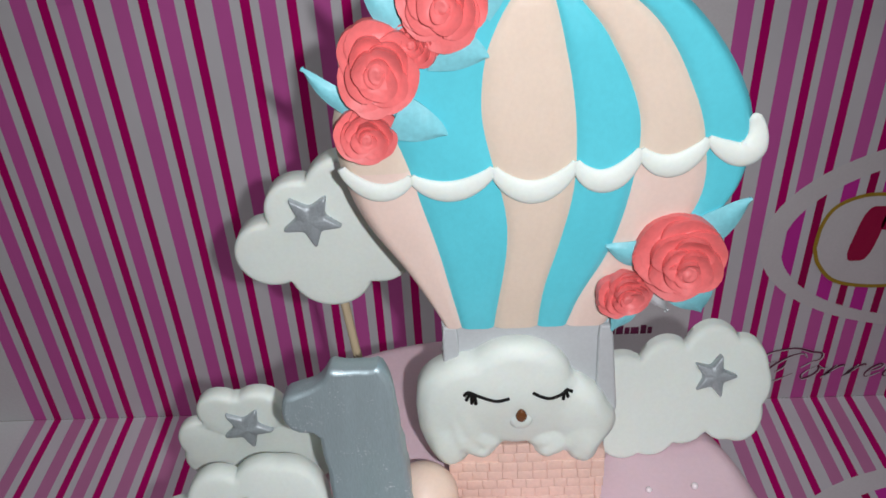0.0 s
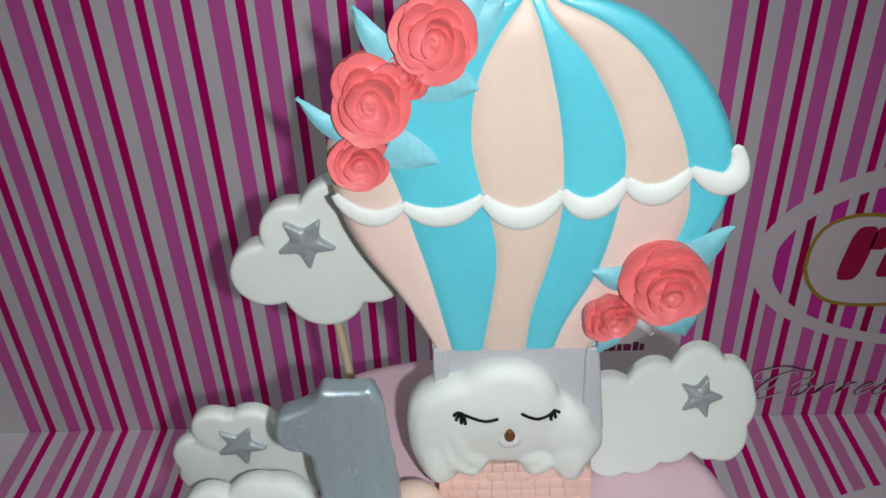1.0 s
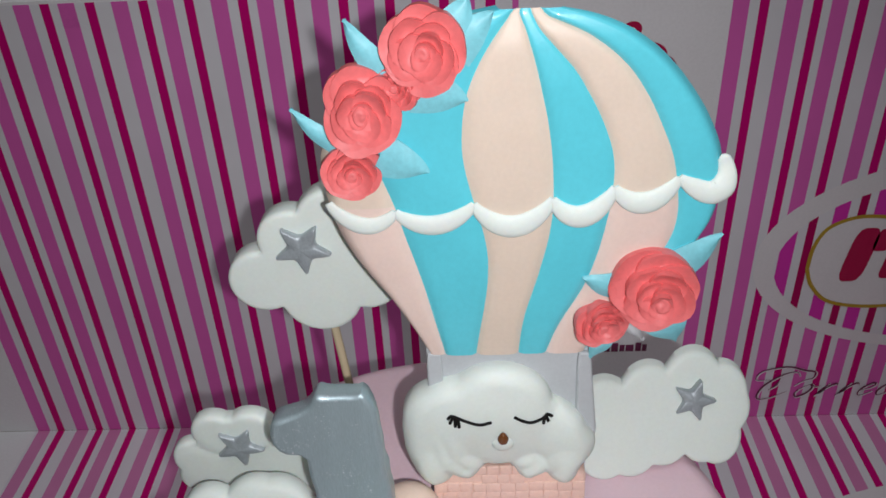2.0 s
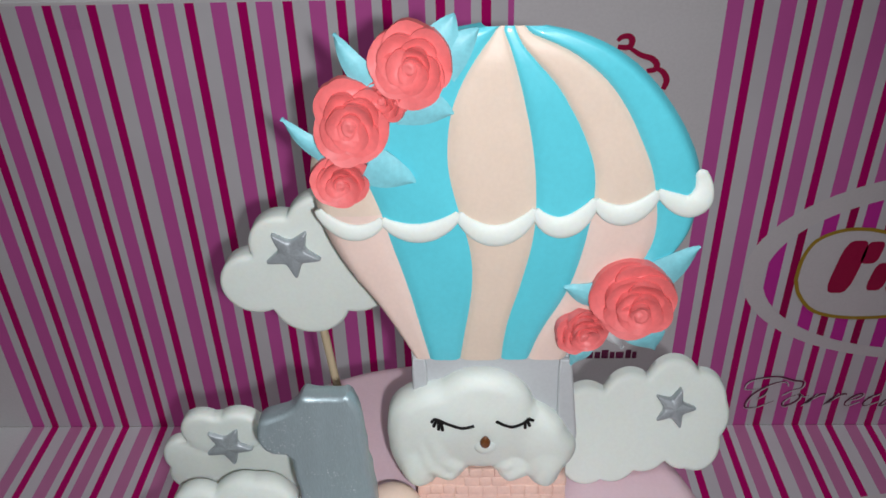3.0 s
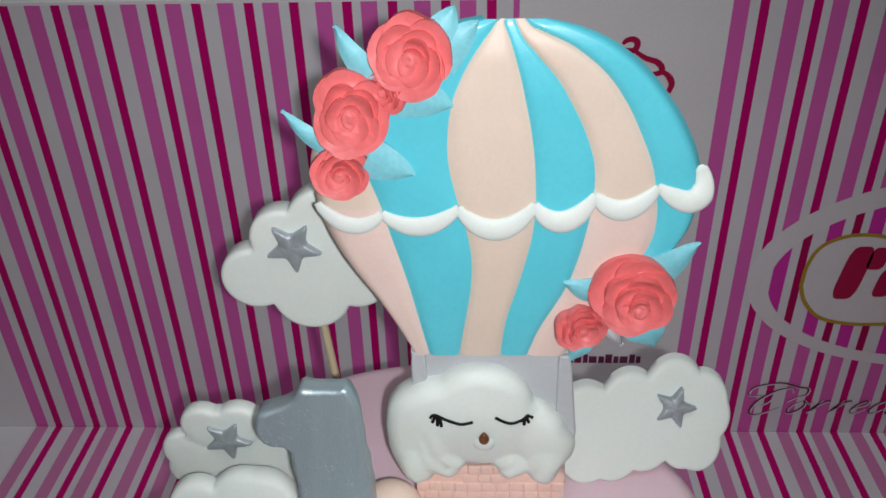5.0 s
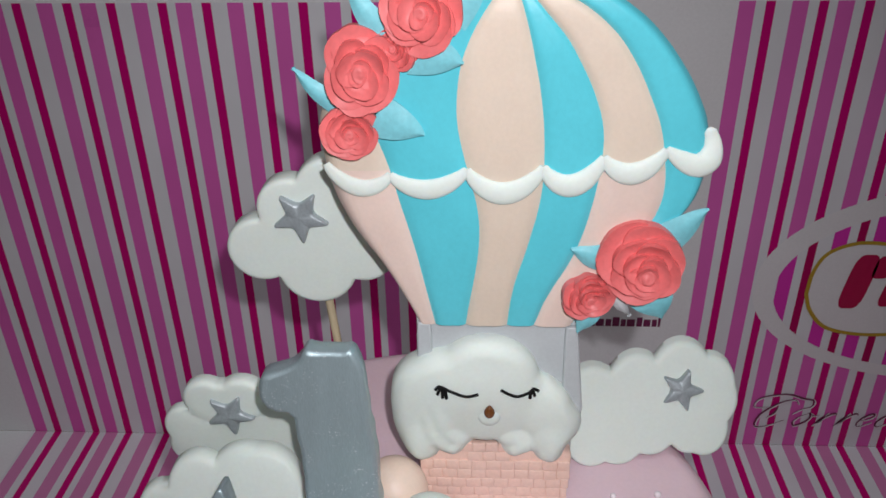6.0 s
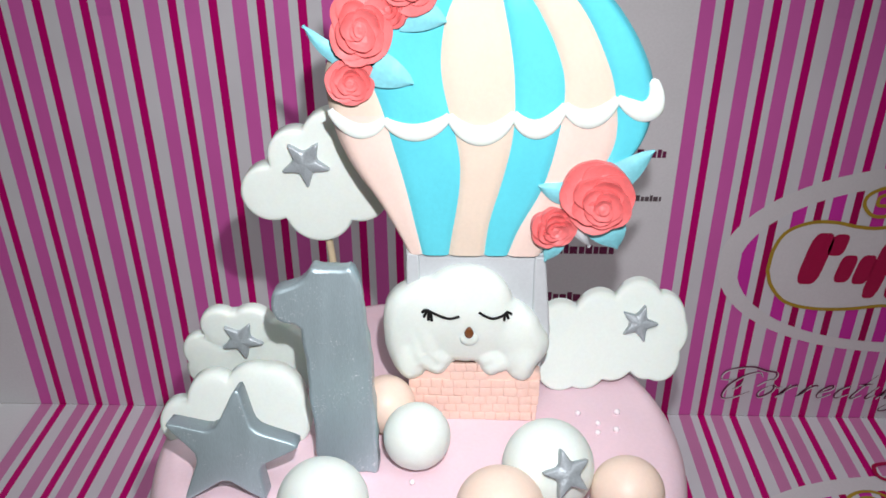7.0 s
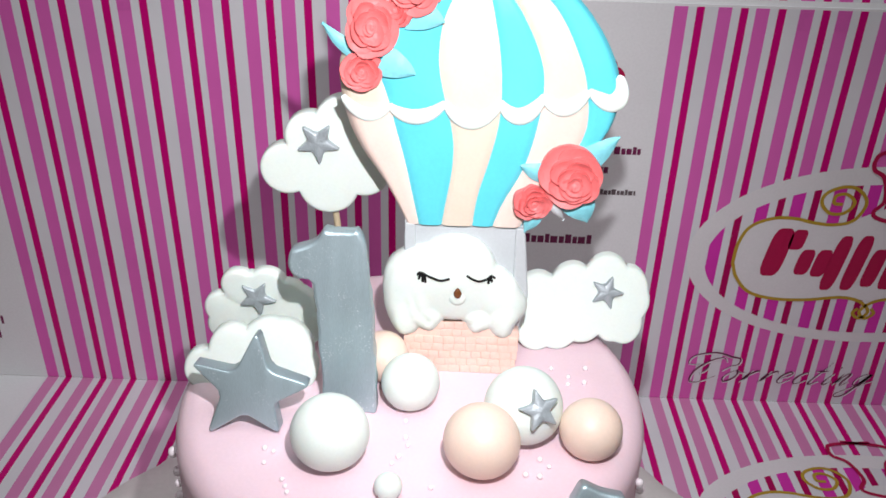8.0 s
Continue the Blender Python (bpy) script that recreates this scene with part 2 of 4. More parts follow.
def tube(points, radius, sides=8, flat=1.0):
    """A tube along points; radius is a number or a function of 0 to 1. flat squeezes it along y."""
    bm = bmesh.new()
    pts = [Vector(p) for p in points]
    rings = []
    for i, p in enumerate(pts):
        d = (pts[min(i + 1, len(pts) - 1)] - pts[max(i - 1, 0)]).normalized()
        side = d.cross(Vector((0, 1, 0)))
        side = side.normalized() if side.length > 1e-6 else Vector((1, 0, 0))
        up = side.cross(d).normalized()
        r = radius(i / (len(pts) - 1)) if callable(radius) else radius
        rings.append([bm.verts.new(p + (side * math.cos(a) + up * math.sin(a) * flat) * r) for a in [2 * math.pi * k / sides for k in range(sides)]])
    for a, b in zip(rings, rings[1:]):
        for k in range(sides):
            bm.faces.new((a[k], a[(k + 1) % sides], b[(k + 1) % sides], b[k]))
    bm.faces.new(rings[0])
    bm.faces.new(list(reversed(rings[-1])))
    return bm


def spline(points, n=8):
    """A smooth line through points."""
    p = [Vector(q) for q in points]
    p = [p[0] * 2 - p[1]] + p + [p[-1] * 2 - p[-2]]
    out = []
    for i in range(1, len(p) - 2):
        for k in range(n):
            t = k / n
            a, b, c, d = p[i - 1], p[i], p[i + 1], p[i + 2]
            out.append(0.5 * ((2 * b) + (c - a) * t + (2 * a - 5 * b + 4 * c - d) * t * t + (3 * b - a - 3 * c + d) * t ** 3))
    out.append(p[-2])
    return out


def ball(centre, r, squash=1.0, seg=40, rows=24):
    bm = bmesh.new()
    bmesh.ops.create_uvsphere(bm, u_segments=seg, v_segments=rows, radius=1.0, matrix=Matrix.Translation(centre) @ Matrix.Diagonal((r, r, r * squash, 1)))
    return bm


def join(bm, other, slot=0):
    """Adds other's faces to bm with a material slot."""
    m = {v: bm.verts.new(v.co) for v in other.verts}
    for f in other.faces:
        g = bm.faces.new([m[v] for v in f.verts])
        g.material_index = slot
    other.free()


def table_of(x, xs, ys):
    return float(np.interp(x, xs, ys))


def flat(outline, y, up=False):
    """A printed shape: a flat face a hair off the card. outline as (x, z), or (x, y) when it lies on the base."""
    bm = bmesh.new()
    bm.faces.new([bm.verts.new((a, b, y) if up else (a, y, b)) for a, b in outline])
    bmesh.ops.triangulate(bm, faces=bm.faces)
    return bm


def ribbon(points, width, y, up=False):
    """A printed line of a given width, a number or a function of 0 to 1."""
    bm = bmesh.new()
    p = [Vector((q[0], q[1])) for q in points]
    rows = []
    for i, q in enumerate(p):
        d = (p[min(i + 1, len(p) - 1)] - p[max(i - 1, 0)]).normalized()
        w = (width(i / (len(p) - 1)) if callable(width) else width) / 2
        n = Vector((-d.y, d.x)) * w
        rows.append([bm.verts.new((c.x, c.y, y) if up else (c.x, y, c.y)) for c in (q + n, q - n)])
    for a, b in zip(rows, rows[1:]):
        bm.faces.new((a[0], a[1], b[1], b[0]))
    return bm


# ---- the room round the table ----
def room():
    X0, X1, Y0, Y1, Z0, Z1 = -0.9, 1.1, -1.6, 0.6, -0.55, 1.35
    for name, b in (("wall_north", (X0, X1, Y1, Y1 + 0.08, Z0, Z1)), ("wall_south", (X0, X1, Y0 - 0.08, Y0, Z0, Z1)),
                    ("wall_west", (X0 - 0.08, X0, Y0, Y1, Z0, Z1)), ("wall_east", (X1, X1 + 0.08, Y0, Y1, Z0, Z1))):
        tagged(part(name, box(*b), M_WALL, None, smooth=False), "plain cream painted room wall", "wall", kind="structure")
    tagged(part("floor", box(X0, X1, Y0, Y1, Z0 - 0.05, Z0), M_TABLE, None, smooth=False), "plain brown room floor", "floor", kind="structure")
    tagged(part("ceiling", box(X0, X1, Y0, Y1, Z1, Z1 + 0.05), M_WALL, None, smooth=False), "plain pale room ceiling", "ceiling", kind="structure")
    t = thing("table", (0.1, -0.2, Z0), "plain brown wooden table under the cake display", "table")
    part("tabletop", box(-0.42, 0.62, -0.62, 0.24, -0.024, -0.0012, 0.002), M_TABLE, t, smooth=False)
    for x in (-0.38, 0.55):
        for y in (-0.58, 0.17):
            part("leg", box(x, x + 0.035, y, y + 0.035, Z0, -0.024), M_TABLE, t, smooth=False)


room()

# ---- the printed card that stands behind and lies under the cake ----
TOP = 0.2523
EPS = 0.00018


def backdrop():
    b = thing("backdrop", (0, 0, 0), "white cake-box card printed with pink and magenta stripes, standing upright", "backdrop", kind="structure")
    zones = ((-0.29, -0.1956, M_CARD), (-0.1956, 0.0868, M_STRIPE_L), (0.0868, 0.1773, M_CARD), (0.1773, 0.462, M_STRIPE_R))
    for x0, x1, m in zones:
        # printed faces stop short of the fold at the top, where the card is white
        part("panel", box(x0, x1, 0, 0.0012, 0, TOP if m is M_CARD else TOP - 0.0012), m, b, smooth=False, at=(0, 0, 0))
    part("fold", box(-0.1956, 0.0868, 0.0001, 0.0013, TOP - 0.0012, TOP), M_CARD, b, smooth=False, at=(0, 0, 0))
    part("fold", box(0.1773, 0.462, 0.0001, 0.0013, TOP - 0.0012, TOP), M_CARD, b, smooth=False, at=(0, 0, 0))
    # the flap above the fold leans back
    for x0, x1, m in ((-0.29, -0.19, M_CARD), (-0.19, 0.092, M_STRIPE_L), (0.092, 0.183, M_CARD), (0.183, 0.462, M_STRIPE_R)):
        bm = box(x0, x1, 0.0008, 0.002, 0.003, 0.06)
        bm.transform(Matrix.Translation((0, 0.0005, TOP)) @ Matrix.Rotation(radians(-14), 4, "X"))
        part("flap", bm, m, b, smooth=False, at=(0, 0, 0))
    bm = box(-0.29, 0.462, 0.0006, 0.0018, -0.0002, 0.003)
    bm.transform(Matrix.Translation((0, 0.0005, TOP)) @ Matrix.Rotation(radians(-14), 4, "X"))
    part("fold", bm, M_CARD, b, smooth=False, at=(0, 0, 0))
    return b


def base_card():
    b = thing("base_card", (0, 0, 0), "white card printed with pink and magenta stripes, lying flat under the board", "backdrop", kind="structure")
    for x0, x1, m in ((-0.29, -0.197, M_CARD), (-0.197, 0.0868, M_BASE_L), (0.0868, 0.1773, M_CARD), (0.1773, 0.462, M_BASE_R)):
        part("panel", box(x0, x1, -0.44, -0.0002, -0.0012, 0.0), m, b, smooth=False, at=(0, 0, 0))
    return b


def arc_lens(cx, cz, a, b, power, n=72):
    """A lens-shaped oval: an ellipse whose ends are drawn out."""
    out = []
    for i in range(n):
        t = 2 * math.pi * i / n
        c, s = math.cos(t), math.sin(t)
        out.append((cx + a * math.copysign(abs(c) ** power, c), cz + b * s))
    return out


def logo(parent, place, up):
    """The printed logo as plain shapes: white band, bright oval, white plate with a gold line, crimson bars. place maps (x, z) of the upright one."""
    d = -1 if not up else 1

    def y(k):
        return d * EPS * k

    def put(name, outline, m, k, label=""):
        part(name, flat([place(p) for p in outline], y(k), up), m, parent, label, smooth=False, at=(0, 0, 0))

    def line(name, pts, w, m, k, label=""):
        pts = [place((q.x, q.y)) for q in spline([(p[0], p[1], 0) for p in pts])]
        part(name, ribbon(pts, w, y(k), up), m, parent, label, smooth=False, at=(0, 0, 0))

    put("oval_band", arc_lens(0.320, 0.1080, 0.1130, 0.0590, 0.93), M_PRINT_WHITE, 1, "white printed oval band")
    put("oval_print", arc_lens(0.320, 0.1060, 0.1022, 0.0500, 0.92), M_STRIPE_HOT, 2, "bright pink striped printed oval")
    plate = [(0.2345, 0.1031), (0.2354, 0.1165), (0.2404, 0.1272), (0.252, 0.1329), (0.2646, 0.1333), (0.2764, 0.1309), (0.2879, 0.1301), (0.2984, 0.1334),
             (0.320, 0.142), (0.3416, 0.1334), (0.3521, 0.1301), (0.3754, 0.1333), (0.388, 0.1329), (0.4, 0.125), (0.4055, 0.1031), (0.3922, 0.0831), (0.3765, 0.0789),
             (0.3572, 0.0788), (0.337, 0.0813), (0.3245, 0.0789), (0.303, 0.0813), (0.2828, 0.0788), (0.2635, 0.0789), (0.2478, 0.0831), (0.2384, 0.0931)]
    plate = [(q.x, q.y) for q in spline([(a, c, 0) for a, c in plate + plate[:1]], 4)][:-1]
    put("name_plate", plate, M_PRINT_WHITE, 3, "white printed plate")
    for s in (1, -1):
        def mir(p):
            return [(0.32 + s * (a - 0.32), c) for a, c in p]
        line("gold_line", mir([(0.2345, 0.1031), (0.2354, 0.1165), (0.2404, 0.1272), (0.252, 0.1329), (0.2646, 0.1333), (0.2764, 0.1309), (0.2879, 0.1301), (0.2984, 0.1334),
                               (0.3027, 0.1445), (0.2961, 0.1527), (0.2875, 0.1539), (0.2789, 0.1498), (0.2776, 0.1436), (0.2833, 0.1375), (0.2916, 0.1378), (0.296, 0.1442),
                               (0.2907, 0.1494), (0.2848, 0.1485), (0.2845, 0.1438), (0.2895, 0.1432)]), 0.0020, M_GOLD, 4, "thin gold scroll line")
        line("gold_line", mir([(0.2345, 0.1031), (0.2384, 0.0931), (0.2478, 0.0831), (0.2635, 0.0789), (0.2828, 0.0788), (0.303, 0.0813), (0.3155, 0.0789), (0.3225, 0.0721),
                               (0.3186, 0.0669), (0.3136, 0.0703), (0.316, 0.0739)]), 0.0020, M_GOLD, 4, "thin gold scroll line")
        # the outline of a footed cup over the plate
        line("cup_line", mir([(0.3290, 0.178), (0.3056, 0.1754), (0.3009, 0.1708), (0.3018, 0.1649), (0.3086, 0.16), (0.3124, 0.1464), (0.3081, 0.1392), (0.3105, 0.1354), (0.3200, 0.1325)]),
             0.0024, M_CRIMSON, 4, "crimson cup outline")
    # the lettering as plain slanted bars
    for x, z0, z1, w in ((0.2590, 0.0948, 0.1268, 0.0085), (0.2695, 0.1130, 0.1262, 0.0062), (0.2765, 0.0962, 0.1133, 0.0062), (0.2865, 0.0952, 0.1135, 0.0062),
                         (0.2952, 0.0862, 0.1230, 0.0062), (0.3072, 0.0866, 0.1236, 0.0062), (0.3180, 0.0893, 0.1149, 0.0062), (0.3290, 0.0880, 0.1149, 0.0062), (0.3440, 0.0948, 0.1240, 0.0085),
                         (0.3560, 0.0948, 0.1135, 0.007), (0.3680, 0.0948, 0.1240, 0.007), (0.3790, 0.0948, 0.1135, 0.007)):
        k = 0.16
        w = w * 1.45
        m, h = (z0 + z1) / 2, (z1 - z0) / 2
        o = soften([(x - w / 2 - k * h, z0), (x + w / 2 - k * h, z0), (x + w / 2 + k * h, z1), (x - w / 2 + k * h, z1)], 2, 0.18)
        put("letter_bar", o, M_CRIMSON, 4, "crimson printed bar")


def upright(p):
    return p


def lying(p):
    return (p[0] - 0.002, p[1] - 0.216)


backdrop_ob = backdrop()
base_ob = base_card()
logo(backdrop_ob, upright, False)
logo(base_ob, lying, True)


def script_line():
    """The word in script under the logo: thin dark strokes with a pale edge, each letter a few pen strokes."""
    pen = {
        "C": [[(1.75, 1.75), (1.25, 2.1), (0.55, 1.8), (0.1, 1.0), (0.3, 0.15), (0.9, 0.0), (1.8, 0.55)], [(0.2, 1.5), (-0.7, 1.55), (-0.75, 2.2), (0.5, 2.5), (1.7, 2.2), (2.4, 2.05), (2.6, 1.6), (2.2, 1.4), (1.9, 1.0)], [(0.7, 1.6), (0.8, 1.1), (0.6, 0.7)]],
        "o": [[(0.5, 1.0), (0.1, 0.7), (0.0, 0.3), (0.3, 0.0), (0.7, 0.3), (0.75, 0.7), (0.5, 1.0), (0.9, 0.8), (1.2, 0.85)]],
        "r": [[(0.35, 1.05), (0.1, 0.0)], [(0.12, 0.2), (0.5, 0.85), (0.8, 1.0), (0.95, 0.85)]],
        "e": [[(0.1, 0.45), (0.5, 0.6), (0.65, 0.85), (0.45, 1.0), (0.1, 0.7), (0.05, 0.25), (0.35, 0.0), (0.85, 0.35)]],
        "c": [[(0.7, 0.8), (0.5, 1.0), (0.15, 0.75), (0.05, 0.3), (0.35, 0.0), (0.85, 0.35)]],
        "t": [[(0.5, 1.9), (0.1, 0.3), (0.25, 0.0), (0.65, 0.3)], [(-0.1, 1.1), (0.75, 1.18)]],
        "i": [[(0.3, 1.0), (0.1, 0.25), (0.25, 0.0), (0.6, 0.3)], [(0.36, 1.45), (0.44, 1.55)]],
        "n": [[(0.15, 1.0), (0.0, 0.0)], [(0.03, 0.2), (0.35, 0.9), (0.6, 0.95), (0.5, 0.3), (0.6, 0.0), (0.95, 0.3)]],
        "g": [[(0.65, 0.85), (0.4, 1.0), (0.05, 0.65), (0.1, 0.15), (0.4, 0.1), (0.65, 0.6), (0.72, 1.0), (0.5, 0.0), (0.25, -0.8), (-0.2, -1.0), (-0.4, -0.75), (0.1, -0.25), (1.2, 0.45)]],
    }
    shear = 0.55
    for text, x, z, size in (("C", 0.2195, 0.0140, 0.0094), ("orrecting", 0.2425, 0.0152, 0.0092)):
        for letter in text:
            for stroke in pen[letter]:
                pts = [(x + size * (a + shear * c), z + size * c) for a, c in stroke]
                pts = [(q.x, q.y) for q in spline([(a, c, 0) for a, c in pts], 6)]
                edge = [(a + 0.0005, c - 0.0005) for a, c in pts]
                part("script_stroke", ribbon(edge, lambda t: 0.0008 + 0.0010 * math.sin(math.pi * t), -EPS * 2), M_PRINT_WHITE, backdrop_ob, "pale edge of a script letter", smooth=False, at=(0, 0, 0))
                part("script_stroke", ribbon(pts, lambda t: 0.0003 + 0.0010 * math.sin(math.pi * t) ** 2, -EPS * 3), M_SCRIPT, backdrop_ob, "dark plum script letter of the word Correcting", smooth=False, at=(0, 0, 0))
            x += size * {"o": 1.25, "r": 1.28, "e": 1.1, "c": 1.1, "t": 0.95, "i": 0.85, "n": 1.25}.get(letter, 1.3)


script_line()


def address_bars():
    """Small print on the white panel as plain bars, and the crimson curl above it."""
    rows = ((0.1091, 0.1500, 0.1150, 0.0058, M_PLUM), (0.1130, 0.1633, 0.0843, 0.0058, M_PLUM), (0.1130, 0.1585, 0.0540, 0.0060, M_PLUM), (0.1290, 0.1714, 0.1461, 0.0034, M_GREYINK), (0.1440, 0.1545, 0.1600, 0.0050, M_PLUM), (0.1560, 0.1712, 0.1715, 0.0046, M_PLUM))
    for x0, x1, z, h, m in rows:
        x, i = x0, 0
        while x < x1 - 0.001:
            w = min((0.0044, 0.0031, 0.0038, 0.0027)[i % 4] * h / 0.005, x1 - x)
            part("print_bar", flat([(x, z - h / 2), (x + w * 0.82, z - h / 2), (x + w * 0.82, z + h / 2 * (0.55 if i % 3 else 1)), (x, z + h / 2 * (0.55 if i % 3 else 1))], -EPS), m, backdrop_ob, "dark printed bar", smooth=False, at=(0, 0, 0))
            x, i = x + w, i + 1
    for x, z in ((-0.2190, 0.0455), (-0.2165, 0.0440), (-0.2205, 0.0330)):
        part("print_bar", flat([(x, z - 0.003), (x + 0.0016, z - 0.003), (x + 0.0016, z + 0.003), (x, z + 0.003)], -EPS), M_PLUM, backdrop_ob, "dark printed bar", smooth=False, at=(0, 0, 0))
    curls = ([(0.1322, 0.2312), (0.1341, 0.2329), (0.1370, 0.2331), (0.1386, 0.2313), (0.1374, 0.2283), (0.1325, 0.2284)],
             [(0.1374, 0.2283), (0.1427, 0.2248), (0.1479, 0.2229), (0.1504, 0.2202), (0.1497, 0.2179), (0.1462, 0.2172)],
             [(0.1501, 0.2187), (0.1533, 0.2168), (0.1555, 0.2130), (0.1545, 0.2085)])
    for k, curl in enumerate(curls):
        part("curl", ribbon([(q.x, q.y) for q in spline([(a, c, 0) for a, c in curl])], lambda t: 0.0012 + 0.0016 * math.sin(math.pi * (0.1 + 0.7 * t)), -EPS * (1 + k)), M_CRIMSON, backdrop_ob, "crimson printed curl", smooth=False, at=(0, 0, 0))


address_bars()
for x in (-0.1100, 0.2412, 0.2605):
    part("print_patch", flat([(x, 0.2405), (x + 0.0071, 0.2405), (x + 0.0071, 0.2510), (x, 0.2510)], -EPS), M_DEEP_PINK, backdrop_ob, "deeper pink doubled print", smooth=False, at=(0, 0, 0))

# ---- the board and the cake ----
CAKE = (0.0565, -0.2225)
CR, CT = 0.0738, 0.1785


def revolve(profile, cx, cy, n=96, wave=None):
    bm = bmesh.new()
    rings = []
    for r, z in profile:
        rings.append([bm.verts.new((cx + (r + (wave(a, r) if wave else 0)) * math.cos(a), cy + (r + (wave(a, r) if wave else 0)) * math.sin(a), z)) for a in [2 * math.pi * k / n for k in range(n)]])
    for a, b in zip(rings, rings[1:]):
        for k in range(n):
            bm.faces.new((a[k], a[(k + 1) % n], b[(k + 1) % n], b[k]))
    bm.faces.new(list(reversed(rings[0])))
    bm.faces.new(rings[-1])
    return bm


def cake_board():
    b = thing("cake_board", (0.045, -0.205, 0), "round white cake board with a scalloped rim", "cake board")
    part("board", revolve([(0.183, 0.0004), (0.185, 0.002), (0.185, 0.007), (0.1835, 0.0085), (0.17, 0.009)], 0.0475, -0.205, 180, lambda a, r: 0.0035 * abs(math.sin(9 * a)) if r > 0.18 else 0), M_BOARD, b)


def cake():
    c = thing("cake", (*CAKE, 0.009), "tall round cake covered in smooth pale pink fondant", "cake")
    e = 0.0075
    prof = [(CR - 0.001, 0.0091), (CR, 0.0105), (CR + 0.0004, 0.09)] + [(CR - e + e * math.cos(a), CT - e + e * math.sin(a)) for a in [math.pi / 2 * k / 10 for k in range(11)]]
    prof += [(CR - e - 0.012 * k, CT) for k in range(1, 5)]
    bm = revolve(prof, *CAKE)
    for v in bm.verts:
        n = noise.noise(v.co * 40)
        v.co += Vector((v.co.x - CAKE[0], v.co.y - CAKE[1], 0)) * 0.006 * n
        if v.co.z > CT - 0.001:
            v.co.z += 0.0004 * n
    part("fondant", bm, M_PINKCAKE, c)
    rnd = random.Random(5)
    spots = [(0.1129, -0.2126), (0.1068, -0.2175), (0.1116, -0.2202), (0.1063, -0.2214), (0.0946, -0.2563), (0.0902, -0.2626), (0.0941, -0.2631), (0.0161, -0.2556), (0.017, -0.2613),
             (0.0555, -0.2419), (0.0568, -0.2523), (0.0545, -0.2571), (0.0527, -0.2599), (0.0233, -0.2675), (0.0246, -0.27), (0.0641, -0.2687), (0.1016, -0.2133), (0.051, -0.158), (0.086, -0.276), (0.071, -0.279), (0.0188, -0.2568), (0.0560, -0.2490), (0.0970, -0.2590), (0.0255, -0.2722)]
    for x, y in spots:
        r = rnd.choice((0.0007, 0.0008, 0.0009))
        part("pearl", ball((x, y, CT + r * 0.75), r, 1.0, 12, 8), M_PEARL, c, "small white sugar pearl")
    for a, z in ((197, 0.166), (199, 0.160), (196, 0.157), (202, 0.154), (206, 0.164), (213, 0.157), (221, 0.162), (338, 0.166), (341, 0.160), (334, 0.158), (326, 0.163), (345, 0.155)):
        r = rnd.choice((0.0013, 0.0016, 0.0018))
        w = CR + r * 0.6
        part("pearl", ball((CAKE[0] + w * math.cos(radians(a)), CAKE[1] + w * math.sin(radians(a)), z), r, 1.0, 12, 8), M_PEARL, c, "small white sugar pearl")


cake_board()
cake()


# ---- sugar balls ----
def sugar_ball(at, r, m, label, seed):
    b = thing("sugar_ball", (at[0], at[1], CT), label, "fondant ball", "balls on the cake")
    bm = ball(at, r, 0.97)
    off = Vector((seed * 3.1, seed * 1.7, seed))
    for v in bm.verts:
        v.co += (v.co - Vector(at)) * 0.03 * noise.noise(v.co * 60 + off)
        v.co.z = max(v.co.z, CT - 0.0004)
    part("ball", bm, m, b)
    return b


def small_star(parent, at, r, turn, lean=0.0, yaw=0.0):
    """A puffy silver star with rounded arms, stuck on the front of a thing."""
    def arms(x, z):
        a = (math.degrees(math.atan2(z, x)) - 90 - turn + 36) % 72 - 36
        q = math.hypot(x, z)
        side = min(1.0, abs(q * math.sin(radians(a))) / (0.34 * r))
        return 0.0010 * math.sqrt(1 - side ** 2) * max(0.0, 1 - 0.45 * q / r)

    bm = slab(star_points(0, 0, r * 1.12, turn, 0.44, 3), -0.0008, 0.0020, 0.0008, (0, 0), arms, 9, 4, True)
    for v in bm.verts:
        v.co.y += 0.00025 * noise.noise(v.co * 260 + Vector(at) * 90)
    bm.transform(Matrix.Translation(at) @ Matrix.Rotation(radians(yaw), 4, "Z") @ Matrix.Rotation(radians(lean), 4, "X"))
    part("star", bm, M_STAR, parent, "small puffy silver star")


sugar_ball((0.0564, -0.2326, 0.1866), 0.0091, M_WHITE, "white fondant ball lying beside the silver number", 1)
sugar_ball((0.0357, -0.2588, 0.1888), 0.0110, M_WHITE, "large white fondant ball before the silver number", 2)
sugar_ball((0.0776, -0.2597, 0.1884), 0.0107, M_PEACH, "large peach fondant ball before the starred ball", 3)
starred = sugar_ball((0.0899, -0.2456, 0.1896), 0.0116, M_WHITE, "white fondant ball with a silver star", 4)
sugar_ball((0.1089, -0.2513, 0.1865), 0.0090, M_PEACH, "peach fondant ball beside the starred ball", 5)
sugar_ball((0.0470, -0.2195, 0.1864), 0.0083, M_PEACH, "peach fondant ball behind the silver number", 6)
sugar_ball((0.0527, -0.2716, 0.1819), 0.0038, M_WHITE, "very small white fondant ball on the cake", 7)
small_star(starred, (0.0933, -0.2550, 0.1957), 0.0058, 8, -34, 14)


